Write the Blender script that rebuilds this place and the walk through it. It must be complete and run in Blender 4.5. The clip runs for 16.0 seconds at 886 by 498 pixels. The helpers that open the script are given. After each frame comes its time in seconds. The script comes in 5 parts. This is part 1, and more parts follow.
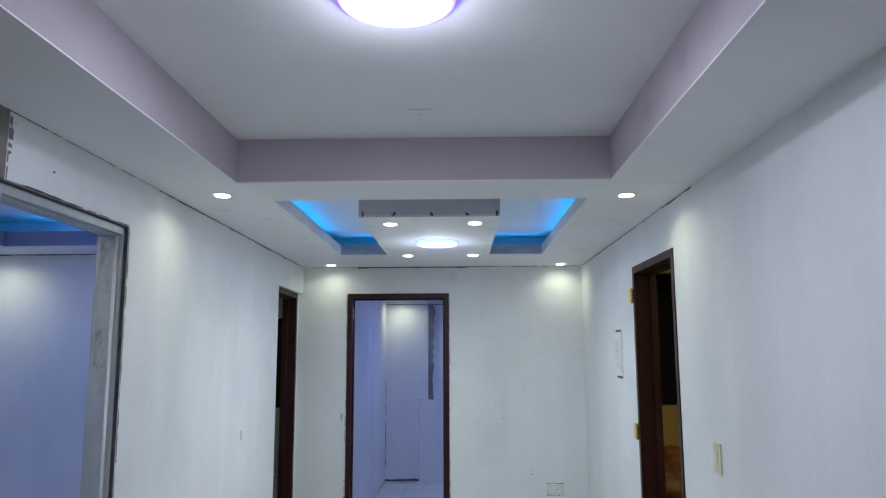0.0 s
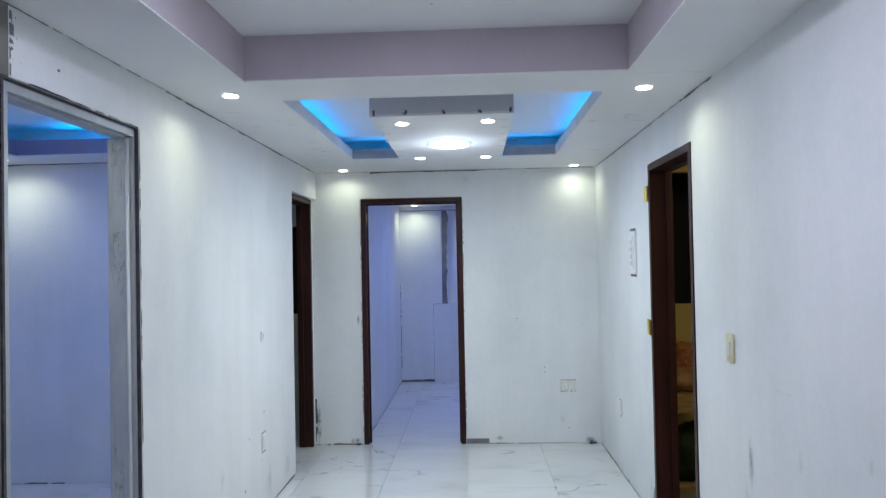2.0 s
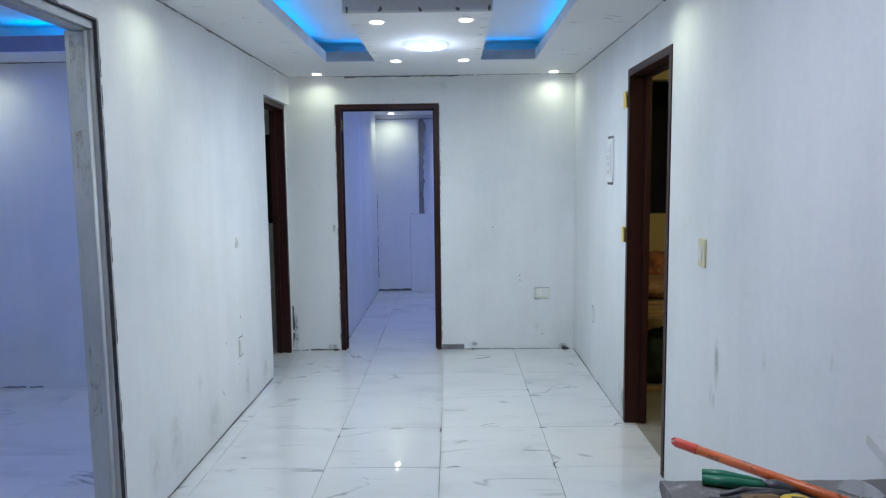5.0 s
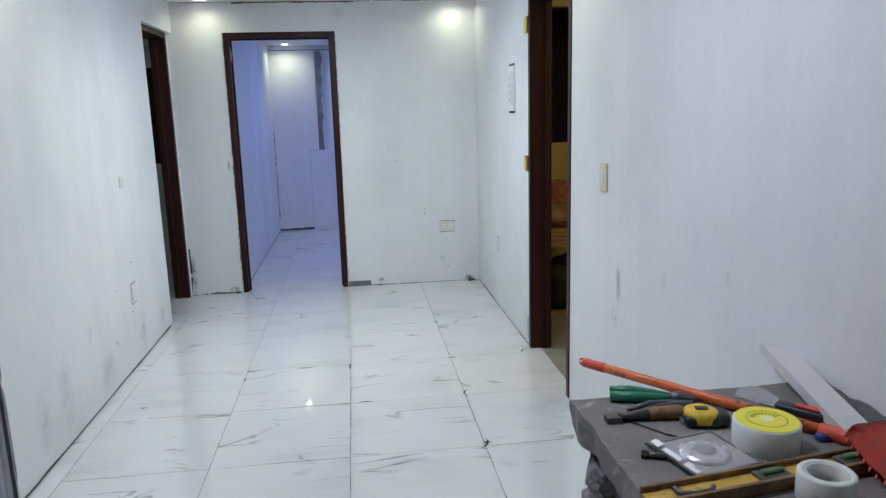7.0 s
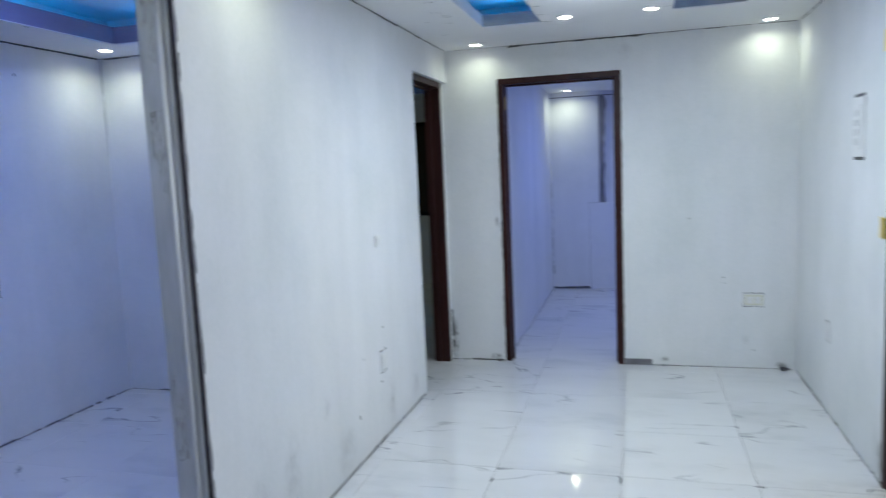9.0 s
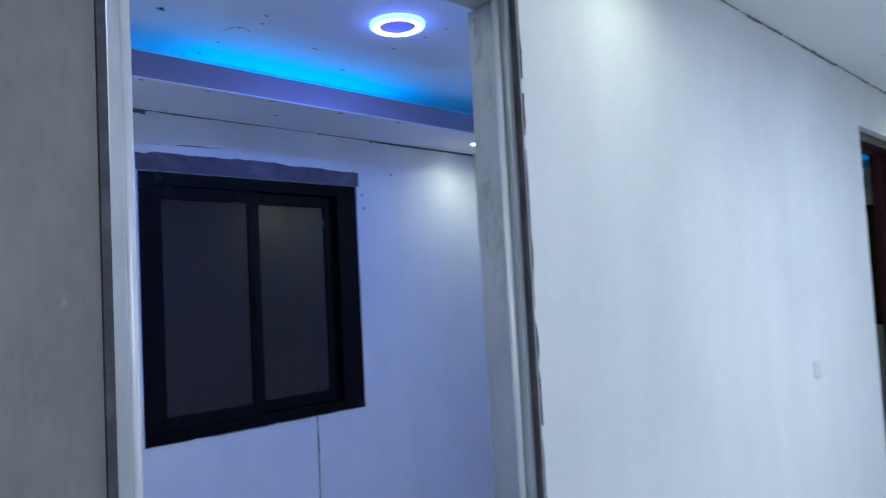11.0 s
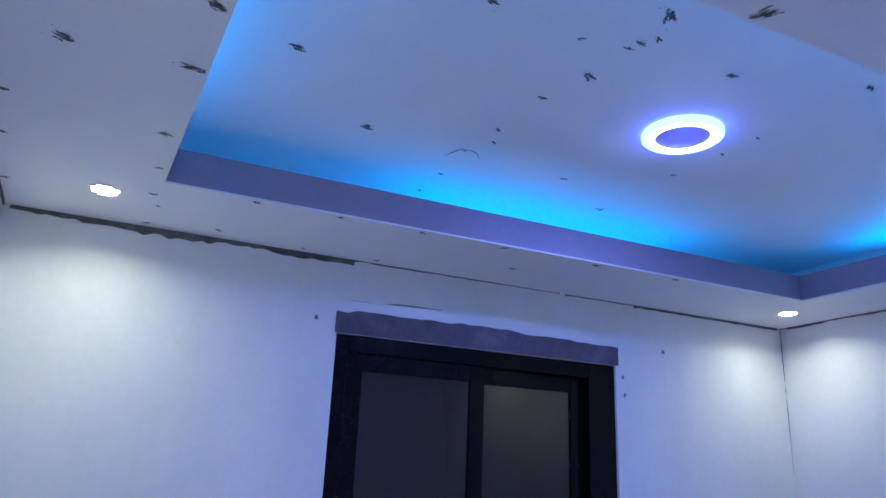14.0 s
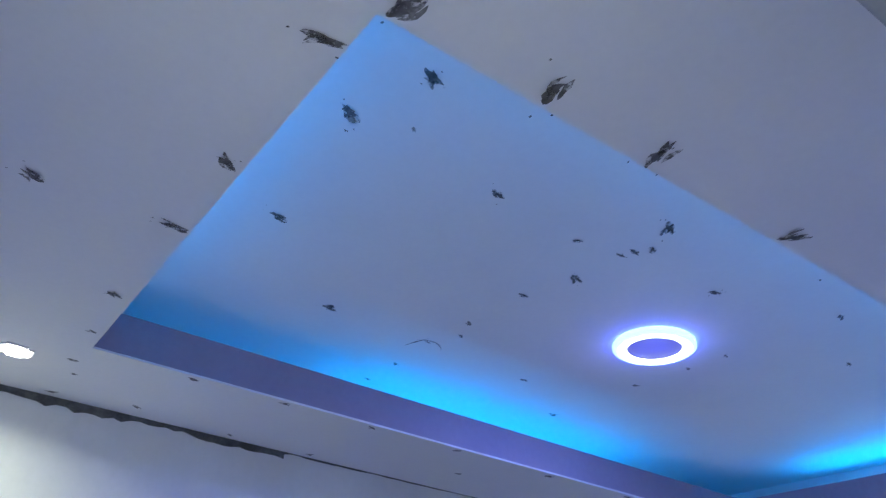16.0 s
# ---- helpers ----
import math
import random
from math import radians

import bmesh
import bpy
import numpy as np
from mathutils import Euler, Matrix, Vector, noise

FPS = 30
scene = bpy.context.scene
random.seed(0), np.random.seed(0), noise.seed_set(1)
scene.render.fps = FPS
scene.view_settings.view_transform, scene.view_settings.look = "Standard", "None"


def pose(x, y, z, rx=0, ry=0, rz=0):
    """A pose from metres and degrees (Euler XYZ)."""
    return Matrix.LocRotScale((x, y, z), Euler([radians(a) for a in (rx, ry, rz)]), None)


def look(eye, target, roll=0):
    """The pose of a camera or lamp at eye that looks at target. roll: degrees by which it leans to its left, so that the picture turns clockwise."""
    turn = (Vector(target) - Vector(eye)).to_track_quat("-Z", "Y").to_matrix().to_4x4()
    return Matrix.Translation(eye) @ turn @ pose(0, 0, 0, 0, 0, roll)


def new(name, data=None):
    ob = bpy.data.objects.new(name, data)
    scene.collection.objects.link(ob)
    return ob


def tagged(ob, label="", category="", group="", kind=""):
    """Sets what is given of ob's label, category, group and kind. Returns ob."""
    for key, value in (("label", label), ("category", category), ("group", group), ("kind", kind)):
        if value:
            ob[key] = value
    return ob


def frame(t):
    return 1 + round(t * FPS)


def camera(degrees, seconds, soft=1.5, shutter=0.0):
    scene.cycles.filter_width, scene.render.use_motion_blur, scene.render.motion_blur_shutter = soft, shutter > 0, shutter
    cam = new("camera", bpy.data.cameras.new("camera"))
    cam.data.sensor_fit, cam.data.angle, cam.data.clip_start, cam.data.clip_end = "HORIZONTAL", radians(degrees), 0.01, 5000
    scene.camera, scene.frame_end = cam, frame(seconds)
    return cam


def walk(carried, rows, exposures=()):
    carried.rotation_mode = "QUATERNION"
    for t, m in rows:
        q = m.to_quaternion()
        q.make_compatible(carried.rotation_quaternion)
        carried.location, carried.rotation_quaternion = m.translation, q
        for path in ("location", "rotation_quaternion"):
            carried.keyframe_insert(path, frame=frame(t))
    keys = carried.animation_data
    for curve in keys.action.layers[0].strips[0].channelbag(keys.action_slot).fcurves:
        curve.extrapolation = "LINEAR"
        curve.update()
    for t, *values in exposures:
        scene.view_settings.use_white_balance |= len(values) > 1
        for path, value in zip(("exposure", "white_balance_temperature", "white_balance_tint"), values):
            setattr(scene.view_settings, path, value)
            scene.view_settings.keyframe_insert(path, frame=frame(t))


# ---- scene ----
cam = camera(64.0, 16.0, 1.2, 0.42)
PATH = [
    (0, (0.089, 0.183, 1.6), (0.039, 2.161, 1.888), -0.2),
    (0.5, (0.096, 0.198, 1.58), (0.059, 2.183, 1.821), -0.6),
    (1, (0.09, 0.19, 1.569), (0.043, 2.182, 1.747), -0.9),
    (1.5, (0.087, 0.193, 1.565), (0.025, 2.187, 1.699), -0.7),
    (2, (0.077, 0.204, 1.551), (-0.009, 2.202, 1.586), -1.1),
    (2.5, (0.079, 0.218, 1.531), (-0.005, 2.216, 1.472), -1.3),
    (3, (0.092, 0.227, 1.528), (0.016, 2.222, 1.413), -1.3),
    (5.5, (0.08, 0.234, 1.493), (0.076, 2.214, 1.205), -0.7),
    (6, (0.06, 0.261, 1.465), (0.164, 2.222, 1.083), -2.4),
    (6.5, (0.05, 0.265, 1.473), (0.254, 2.218, 1.093), -1.7),
    (7, (0.091, 0.306, 1.475), (0.326, 2.254, 1.085), -1.6),
    (7.5, (0.222, 0.478, 1.478), (0.299, 2.447, 1.137), -0.5),
    (8, (0.23, 0.621, 1.475), (0.148, 2.588, 1.118), -1.7),
    (8.5, (0.137, 0.812, 1.471), (-0.097, 2.776, 1.176), -2.0),
    (9, (0.104, 1.059, 1.479), (-0.432, 2.973, 1.251), -2.5),
    (9.5, (-0.001, 1.269, 1.448), (-0.859, 3.071, 1.317), -1.7),
    (9.6, (-0.026, 1.319, 1.443), (-0.927, 3.102, 1.347), -1.3),
    (11.8, (-0.522, 2.12, 1.544), (-2.216, 3.167, 1.729), -0.6),
    (12, (-0.568, 2.192, 1.575), (-2.329, 3.119, 1.766), 0.9),
    (12.2, (-0.625, 2.241, 1.577), (-2.435, 3.067, 1.778), 0.7),
    (12.5, (-0.713, 2.269, 1.584), (-2.523, 3.075, 1.856), -0.3),
    (13, (-0.876, 2.342, 1.596), (-2.686, 3.106, 1.971), 0.2),
    (13.5, (-0.963, 2.411, 1.612), (-2.801, 3.013, 2.119), 1.7),
    (14, (-1.065, 2.385, 1.612), (-2.808, 3.167, 2.204), 2.5),
    (14.5, (-1.162, 2.329, 1.619), (-2.861, 3.111, 2.329), 2.8),
    (15, (-1.203, 2.321, 1.652), (-2.780, 3.126, 2.581), 2.4),
    (15.5, (-1.236, 2.291, 1.663), (-2.742, 3.119, 2.686), 3.7),
    (16, (-1.254, 2.282, 1.666), (-2.682, 3.172, 2.747), 4.3),
]
EXPOSURES = [(0.0, -0.27, 6350, 10), (0.5, -0.12, 6450, 10), (1.5, 0.04, 6400, 10), (2.5, 0.02, 6200, 9), (3.2, -0.02, 6120, 9), (5.5, -0.02, 6120, 9), (6.5, 0.02, 6450, 10), (7.5, 0.05, 6500, 10),
             (8.5, 0.02, 6250, 10), (9.0, 0.0, 6100, 10), (9.7, 0.0, 6100, 10), (11.8, 0.03, 5420, 9), (12.5, 0.19, 5700, 10), (14.0, 0.15, 5920, 16), (16.0, 0.09, 6300, 13)]
walk(cam, [(t, look(eye, target, roll)) for t, eye, target, roll in PATH], EXPOSURES)

# ---- world, light levels ----
world = bpy.data.worlds.new("night")
scene.world = world
world.use_nodes = True
world.node_tree.nodes["Background"].inputs[0].default_value = (0.02, 0.025, 0.05, 1)
world.node_tree.nodes["Background"].inputs[1].default_value = 0.08

COOL = (0.815, 0.905, 0.97)
COOL_NEAR = (0.84, 0.865, 1.0)
WARM = (0.94, 1.0, 0.70)
BLUE = (0.0, 0.33, 1.0)
P_SPOT, P_RING, P_COVE = 1.25, 14.8, 1.7


def area_lamp(name, m, sx, sy, watts, colour, shape="RECTANGLE", spread=180):
    data = bpy.data.lights.new(name, "AREA")
    data.shape, data.size, data.energy, data.color = shape, sx, watts, colour
    if shape in ("RECTANGLE", "ELLIPSE"):
        data.size_y = sy
    data.spread = radians(spread)
    ob = new(name, data)
    ob.matrix_world = m
    return ob


# ---- materials ----
def nodes_of(name, rough=0.6, metal=0.0):
    m = bpy.data.materials.new(name)
    m.use_nodes = True
    t = m.node_tree
    b = t.nodes["Principled BSDF"]
    b.inputs["Roughness"].default_value, b.inputs["Metallic"].default_value = rough, metal
    return m, t, b


def noise_node(t, coord, scale, detail=4, rough=0.55, stretch=None, dist=0.0):
    n = t.nodes.new("ShaderNodeTexNoise")
    n.inputs["Scale"].default_value, n.inputs["Detail"].default_value = scale, detail
    n.inputs["Roughness"].default_value, n.inputs["Distortion"].default_value = rough, dist
    if stretch:
        mp = t.nodes.new("ShaderNodeMapping")
        mp.inputs["Scale"].default_value = stretch
        t.links.new(coord, mp.inputs["Vector"])
        coord = mp.outputs["Vector"]
    t.links.new(coord, n.inputs["Vector"])
    return n.outputs["Fac"]


def ramp(t, fac, stops):
    r = t.nodes.new("ShaderNodeValToRGB")
    e = r.color_ramp.elements
    while len(e) < len(stops):
        e.new(0.5)
    for el, (p, c) in zip(e, stops):
        el.position, el.color = p, (*c, 1) if len(c) == 3 else c
    t.links.new(fac, r.inputs["Fac"])
    return r.outputs["Color"]


def mix(t, fac, a, b, kind="MIX"):
    n = t.nodes.new("ShaderNodeMix")
    n.data_type, n.blend_type = "RGBA", kind
    for sock, v in ((n.inputs[0], fac), (n.inputs[6], a), (n.inputs[7], b)):
        if isinstance(v, (int, float)):
            sock.default_value = v
        elif isinstance(v, tuple):
            sock.default_value = (*v, 1)
        else:
            t.links.new(v, sock)
    return n.outputs[2]


def bump(t, b, height, strength=0.2, distance=0.01):
    n = t.nodes.new("ShaderNodeBump")
    n.inputs["Strength"].default_value, n.inputs["Distance"].default_value = strength, distance
    t.links.new(height, n.inputs["Height"])
    t.links.new(n.outputs["Normal"], b.inputs["Normal"])


def object_coord(t, jitter=False):
    c = t.nodes.new("ShaderNodeTexCoord").outputs["Object"]
    if jitter:
        info = t.nodes.new("ShaderNodeObjectInfo")
        comb = t.nodes.new("ShaderNodeVectorMath")
        comb.operation = "MULTIPLY_ADD"
        comb.inputs[1].default_value = (37.0, 61.0, 23.0)
        t.links.new(info.outputs["Random"], comb.inputs[0])
        t.links.new(c, comb.inputs[2])
        c = comb.outputs[0]
    return c


def blotchy(name, dark, mid, light, scale=2.0, fine=60, rough=0.6, bumpy=0.15, metal=0.0, stretch=None, dirt=None, jitter=False, streak=0.0):
    """A surface with broad patches and fine grain; dirt: colour, threshold, scale of irregular stains."""
    m, t, b = nodes_of(name, rough, metal)
    c = object_coord(t, jitter)
    big = noise_node(t, c, scale, 5, 0.6, stretch)
    small = noise_node(t, c, fine, 3, 0.6, stretch)
    col = ramp(t, big, [(0.3, dark), (0.5, mid), (0.72, light)])
    col = mix(t, 0.22, col, ramp(t, small, [(0.3, dark), (0.7, light)]))
    if streak:
        bands = ramp(t, noise_node(t, c, 3.2, 4, 0.6, (1, 1, 0.12)), [(0.34, (1 - streak, 1 - streak, 1 - streak)), (0.60, (1, 1, 1))])
        col = mix(t, 1.0, col, bands, "MULTIPLY")
        swirl = ramp(t, noise_node(t, c, 1.7, 6, 0.62, None, 1.2), [(0.47, (1, 1, 1)), (0.50, (1 - streak, 1 - streak * 0.95, 1 - streak * 0.9)), (0.54, (1, 1, 1))])
        col = mix(t, 0.22, col, swirl, "MULTIPLY")
    if dirt:
        stain = noise_node(t, c, dirt[2], 7, 0.7, None, 0.6)
        edge = ramp(t, stain, [(dirt[1], (0, 0, 0)), (dirt[1] + 0.09, (1, 1, 1))])
        col = mix(t, edge, col, dirt[0])
    t.links.new(col, b.inputs["Base Color"])
    r = t.nodes.new("ShaderNodeMapRange")
    r.inputs["To Min"].default_value, r.inputs["To Max"].default_value = max(rough - 0.12, 0.03), min(rough + 0.12, 1)
    t.links.new(big, r.inputs["Value"])
    t.links.new(r.outputs[0], b.inputs["Roughness"])
    h = t.nodes.new("ShaderNodeMath")
    h.operation = "MULTIPLY_ADD"
    h.inputs[1].default_value = 3.0
    t.links.new(big, h.inputs[0])
    t.links.new(small, h.inputs[2])
    bump(t, b, h.outputs[0], bumpy, 0.004)
    return m


def glowing(name, colour, strength):
    m, t, b = nodes_of(name, 0.4)
    b.inputs["Base Color"].default_value = (0.8, 0.8, 0.8, 1)
    b.inputs["Emission Color"].default_value = (*colour, 1)
    b.inputs["Emission Strength"].default_value = strength
    return m


def marble_tile():
    """Polished white porcelain with thin grey veins that differ from tile to tile."""
    m, t, b = nodes_of("marble_tile", 0.12)
    c = object_coord(t, True)
    cloud = noise_node(t, c, 1.6, 5, 0.6, (1.0, 2.2, 1.0))
    col = ramp(t, cloud, [(0.28, (0.54, 0.555, 0.57)), (0.46, (0.635, 0.645, 0.655)), (0.75, (0.675, 0.685, 0.695))])
    field = noise_node(t, c, 1.25, 4, 0.5, (0.75, 2.3, 1.0), 0.7)
    v = t.nodes.new("ShaderNodeMath")
    v.operation = "SUBTRACT"
    v.inputs[1].default_value = 0.5
    t.links.new(field, v.inputs[0])
    a = t.nodes.new("ShaderNodeMath")
    a.operation = "ABSOLUTE"
    t.links.new(v.outputs[0], a.inputs[0])
    line = ramp(t, a.outputs[0], [(0.0, (1, 1, 1)), (0.004, (0.6, 0.6, 0.6)), (0.011, (0, 0, 0))])
    breaks = ramp(t, noise_node(t, c, 3.1, 2), [(0.50, (0, 0, 0)), (0.63, (0.8, 0.8, 0.8))])
    vein = mix(t, 1.0, line, breaks, "MULTIPLY")
    col = mix(t, vein, col, (0.17, 0.18, 0.20))
    wisp = ramp(t, noise_node(t, c, 2.4, 6, 0.65, (0.8, 2.8, 1.0), 0.3), [(0.66, (0, 0, 0)), (0.72, (0.4, 0.4, 0.4))])
    col = mix(t, wisp, col, (0.50, 0.52, 0.54))
    t.links.new(col, b.inputs["Base Color"])
    dust = noise_node(t, c, 9, 5)
    t.links.new(ramp(t, dust, [(0.35, (0.025, 0.025, 0.025)), (0.80, (0.13, 0.13, 0.13))]), b.inputs["Roughness"])
    return m


def plain(name, colour, rough=0.5, metal=0.0, grain=0.12):
    lo = tuple(max(v * (1 - grain), 0) for v in colour)
    hi = tuple(min(v * (1 + grain), 1) for v in colour)
    return blotchy(name, lo, colour, hi, 9, 90, rough, 0.08, metal, None, None, True)


def film_plastic(name, colour, alpha, rough):
    m, t, b = nodes_of(name, rough)
    b.inputs["Base Color"].default_value = (*colour, 1)
    b.inputs["Alpha"].default_value = alpha
    bump(t, b, noise_node(t, object_coord(t), 90, 3), 0.5, 0.004)
    return m


def decal(name, colour, strength, scale=14.0, soft=0.5):
    """Dirt rubbed on a wall: fades out unevenly towards the rim of its patch."""
    m, t, b = nodes_of(name, 0.85)
    b.inputs["Base Color"].default_value = (*colour, 1)
    g = t.nodes.new("ShaderNodeTexCoord").outputs["Generated"]
    sub = t.nodes.new("ShaderNodeVectorMath")
    sub.operation = "SUBTRACT"
    sub.inputs[1].default_value = (0.5, 0.5, 0.5)
    t.links.new(g, sub.inputs[0])
    ln = t.nodes.new("ShaderNodeVectorMath")
    ln.operation = "LENGTH"
    t.links.new(sub.outputs[0], ln.inputs[0])
    rim = t.nodes.new("ShaderNodeMapRange")
    rim.inputs["From Min"].default_value, rim.inputs["From Max"].default_value = 0.5, 0.5 - soft
    t.links.new(ln.outputs["Value"], rim.inputs["Value"])
    n = noise_node(t, object_coord(t, True), scale, 6, 0.7)
    k = t.nodes.new("ShaderNodeMapRange")
    k.inputs["From Min"].default_value, k.inputs["From Max"].default_value = 0.38, 0.68
    t.links.new(n, k.inputs["Value"])
    mul = t.nodes.new("ShaderNodeMath")
    mul.operation = "MULTIPLY"
    t.links.new(rim.outputs[0], mul.inputs[0])
    t.links.new(k.outputs[0], mul.inputs[1])
    s = t.nodes.new("ShaderNodeMath")
    s.operation = "MULTIPLY"
    s.inputs[1].default_value = strength
    t.links.new(mul.outputs[0], s.inputs[0])
    t.links.new(s.outputs[0], b.inputs["Alpha"])
    return m


WALL = blotchy("white_skim_coat", (0.675, 0.705, 0.715), (0.765, 0.78, 0.79), (0.82, 0.825, 0.84), 1.3, 45, 0.62, 0.10,
               dirt=((0.58, 0.595, 0.61), 0.70, 2.3), streak=0.055)
CEIL = blotchy("plasterboard_white", (0.74, 0.745, 0.755), (0.80, 0.80, 0.81), (0.84, 0.84, 0.85), 1.1, 70, 0.75, 0.06)
FASCIA = blotchy("lilac_primer", (0.43, 0.38, 0.42), (0.47, 0.42, 0.46), (0.52, 0.47, 0.51), 1.5, 60, 0.7, 0.06)
# darker copy of the lilac primer: the recess boards' shade is in its colour
FASCIA_SHADED = blotchy("shaded_lilac_primer", (0.25, 0.215, 0.29), (0.29, 0.255, 0.335), (0.34, 0.305, 0.385), 1.5, 60, 0.7, 0.06)
# white panel sides, with their shade put into a pale grey colour
SHADED_WHITE = blotchy("shaded_white_board", (0.55, 0.54, 0.58), (0.62, 0.61, 0.655), (0.68, 0.67, 0.71), 1.8, 60, 0.7, 0.06)
CONCRETE = blotchy("bare_concrete", (0.125, 0.122, 0.108), (0.19, 0.187, 0.168), (0.27, 0.265, 0.24), 2.2, 34, 0.9, 0.45, 0.0, (1.6, 1.6, 0.7),
                   dirt=((0.36, 0.355, 0.33), 0.62, 3.4))
SLAB = blotchy("grey_concrete_slab", (0.12, 0.113, 0.108), (0.168, 0.16, 0.154), (0.235, 0.226, 0.216), 4.0, 90, 0.85, 0.45,
               dirt=((0.34, 0.335, 0.325), 0.585, 9.0))
CEMENT = blotchy("cement_render", (0.13, 0.13, 0.145), (0.20, 0.197, 0.215), (0.29, 0.288, 0.305), 8.0, 90, 0.9, 0.5)
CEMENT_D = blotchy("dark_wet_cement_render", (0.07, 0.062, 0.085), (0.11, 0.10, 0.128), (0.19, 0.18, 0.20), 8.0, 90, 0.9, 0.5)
GALV = blotchy("galvanised_steel", (0.30, 0.32, 0.335), (0.41, 0.43, 0.45), (0.54, 0.56, 0.58), 5.0, 50, 0.46, 0.2, 0.45, (1, 1, 0.25),
               dirt=((0.36, 0.37, 0.36), 0.66, 7.0))
GALV_BRIGHT = blotchy("rubbed_galvanised_steel", (0.48, 0.50, 0.51), (0.58, 0.60, 0.61), (0.68, 0.70, 0.71), 9.0, 80, 0.42, 0.15, 0.12, (1, 1, 0.2))
SCUFF, _t, _b = nodes_of("scuffed_bare_zinc", 0.5)
_c = object_coord(_t)
_t.links.new(ramp(_t, noise_node(_t, _c, 30.0, 5, 0.65), [(0.30, (0.20, 0.20, 0.20)), (0.48, (0.52, 0.53, 0.52)), (0.68, (0.74, 0.75, 0.73))]), _b.inputs["Base Color"])
_t.links.new(ramp(_t, noise_node(_t, _c, 24.0, 7, 0.75, (1, 1, 0.5)), [(0.46, (0, 0, 0)), (0.66, (0.62, 0.62, 0.62))]), _b.inputs["Alpha"])
WOOD = blotchy("dark_red_brown_wood", (0.016, 0.0045, 0.0042), (0.029, 0.0072, 0.0062), (0.050, 0.0125, 0.0095), 3.0, 30, 0.45, 0.12, 0.0, (5, 5, 0.4))
WOOD.node_tree.nodes["Principled BSDF"].inputs["Specular IOR Level"].default_value = 0.28
GAP = blotchy("dark_open_joint", (0.05, 0.053, 0.057), (0.10, 0.105, 0.11), (0.20, 0.205, 0.21), 25.0, 120, 0.95, 0.3)
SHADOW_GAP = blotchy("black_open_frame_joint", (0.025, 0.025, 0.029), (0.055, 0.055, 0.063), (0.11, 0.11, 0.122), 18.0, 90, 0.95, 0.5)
PUTTY = blotchy("grey_putty_mark", (0.11, 0.11, 0.118), (0.22, 0.22, 0.232), (0.42, 0.42, 0.44), 40.0, 150, 0.95, 0.3)
SWIPE, _t, _b = nodes_of("smeared_grey_filler", 0.9)
_c = object_coord(_t)
_t.links.new(ramp(_t, noise_node(_t, _c, 55.0, 4, 0.6), [(0.35, (0.075, 0.073, 0.075)), (0.55, (0.17, 0.167, 0.168)), (0.72, (0.36, 0.355, 0.355))]), _b.inputs["Base Color"])
_t.links.new(ramp(_t, noise_node(_t, _c, 75.0, 5, 0.65), [(0.36, (0.10, 0.10, 0.10)), (0.52, (0.82, 0.82, 0.82))]), _b.inputs["Alpha"])
TILE = marble_tile()
GROUT = blotchy("tile_grout", (0.50, 0.51, 0.52), (0.60, 0.61, 0.62), (0.66, 0.67, 0.68), 2.5, 50, 0.9, 0.2)
CREAM = plain("cream_plastic", (0.68, 0.64, 0.42), 0.4, 0, 0.05)
WHITE_P = plain("white_plastic", (0.74, 0.75, 0.75), 0.4, 0, 0.05)
BRASS = plain("brass", (0.80, 0.62, 0.18), 0.35, 0.7, 0.08)
DARK = plain("dark_slot", (0.03, 0.03, 0.035), 0.6)
ALU = plain("black_brown_aluminium", (0.0035, 0.003, 0.004), 0.24, 0.0)
ALU.node_tree.nodes["Principled BSDF"].inputs["Specular IOR Level"].default_value = 0.13
GLASS_N, _t, _b = nodes_of("smoked_glass", 0.14)
_b.inputs["Base Color"].default_value = (0.022, 0.015, 0.010, 1)
_b.inputs["Specular IOR Level"].default_value = 0.55
SMUDGE = decal("grey_rub_marks", (0.26, 0.27, 0.28), 0.27)
SMUDGE_M = decal("grey_rub_patch", (0.22, 0.23, 0.24), 0.62, 16.0, 0.45)
SMUDGE_D = decal("dark_dirt", (0.07, 0.07, 0.075), 0.9, 30.0, 0.35)
LENS = glowing("lit_led_lens", (1.0, 0.97, 0.86), 14.0)
PANEL_ON = glowing("lit_led_panel", (0.80, 0.88, 1.0), 9.0)
RING_ON = glowing("lit_white_ring", (0.80, 0.92, 1.0), 6.0)
RIM_ON = glowing("lit_blue_violet_rim", (0.06, 0.10, 1.0), 11.0)
VIOLET_ON = glowing("lit_violet_rim", (0.16, 0.08, 1.0), 6.0)
STRIP_ON = glowing("lit_blue_led_strip", (0.0, 0.35, 1.0), 4.0)
RING_OFF = plain("lilac_diffuser", (0.24, 0.22, 0.46), 0.5, 0, 0.03)
YELLOW_W = blotchy("yellow_painted_wall", (0.42, 0.34, 0.14), (0.50, 0.41, 0.18), (0.56, 0.47, 0.22), 2, 60, 0.7, 0.1)
OLD_FLOOR = blotchy("dusty_cement_floor", (0.15, 0.138, 0.11), (0.215, 0.20, 0.162), (0.29, 0.27, 0.225), 3, 60, 0.8, 0.25)


# ---- building helpers ----
def part(name, bm, material, parent=None, label="", smooth=False):
    me = bpy.data.meshes.new(name)
    bmesh.ops.recalc_face_normals(bm, faces=bm.faces)
    bm.to_mesh(me)
    bm.free()
    if smooth:
        for p in me.polygons:
            p.use_smooth = True
    me.materials.append(material)
    ob = new(name, me)
    if parent:
        ob.parent = parent
    if label:
        ob["label"] = label
    return ob


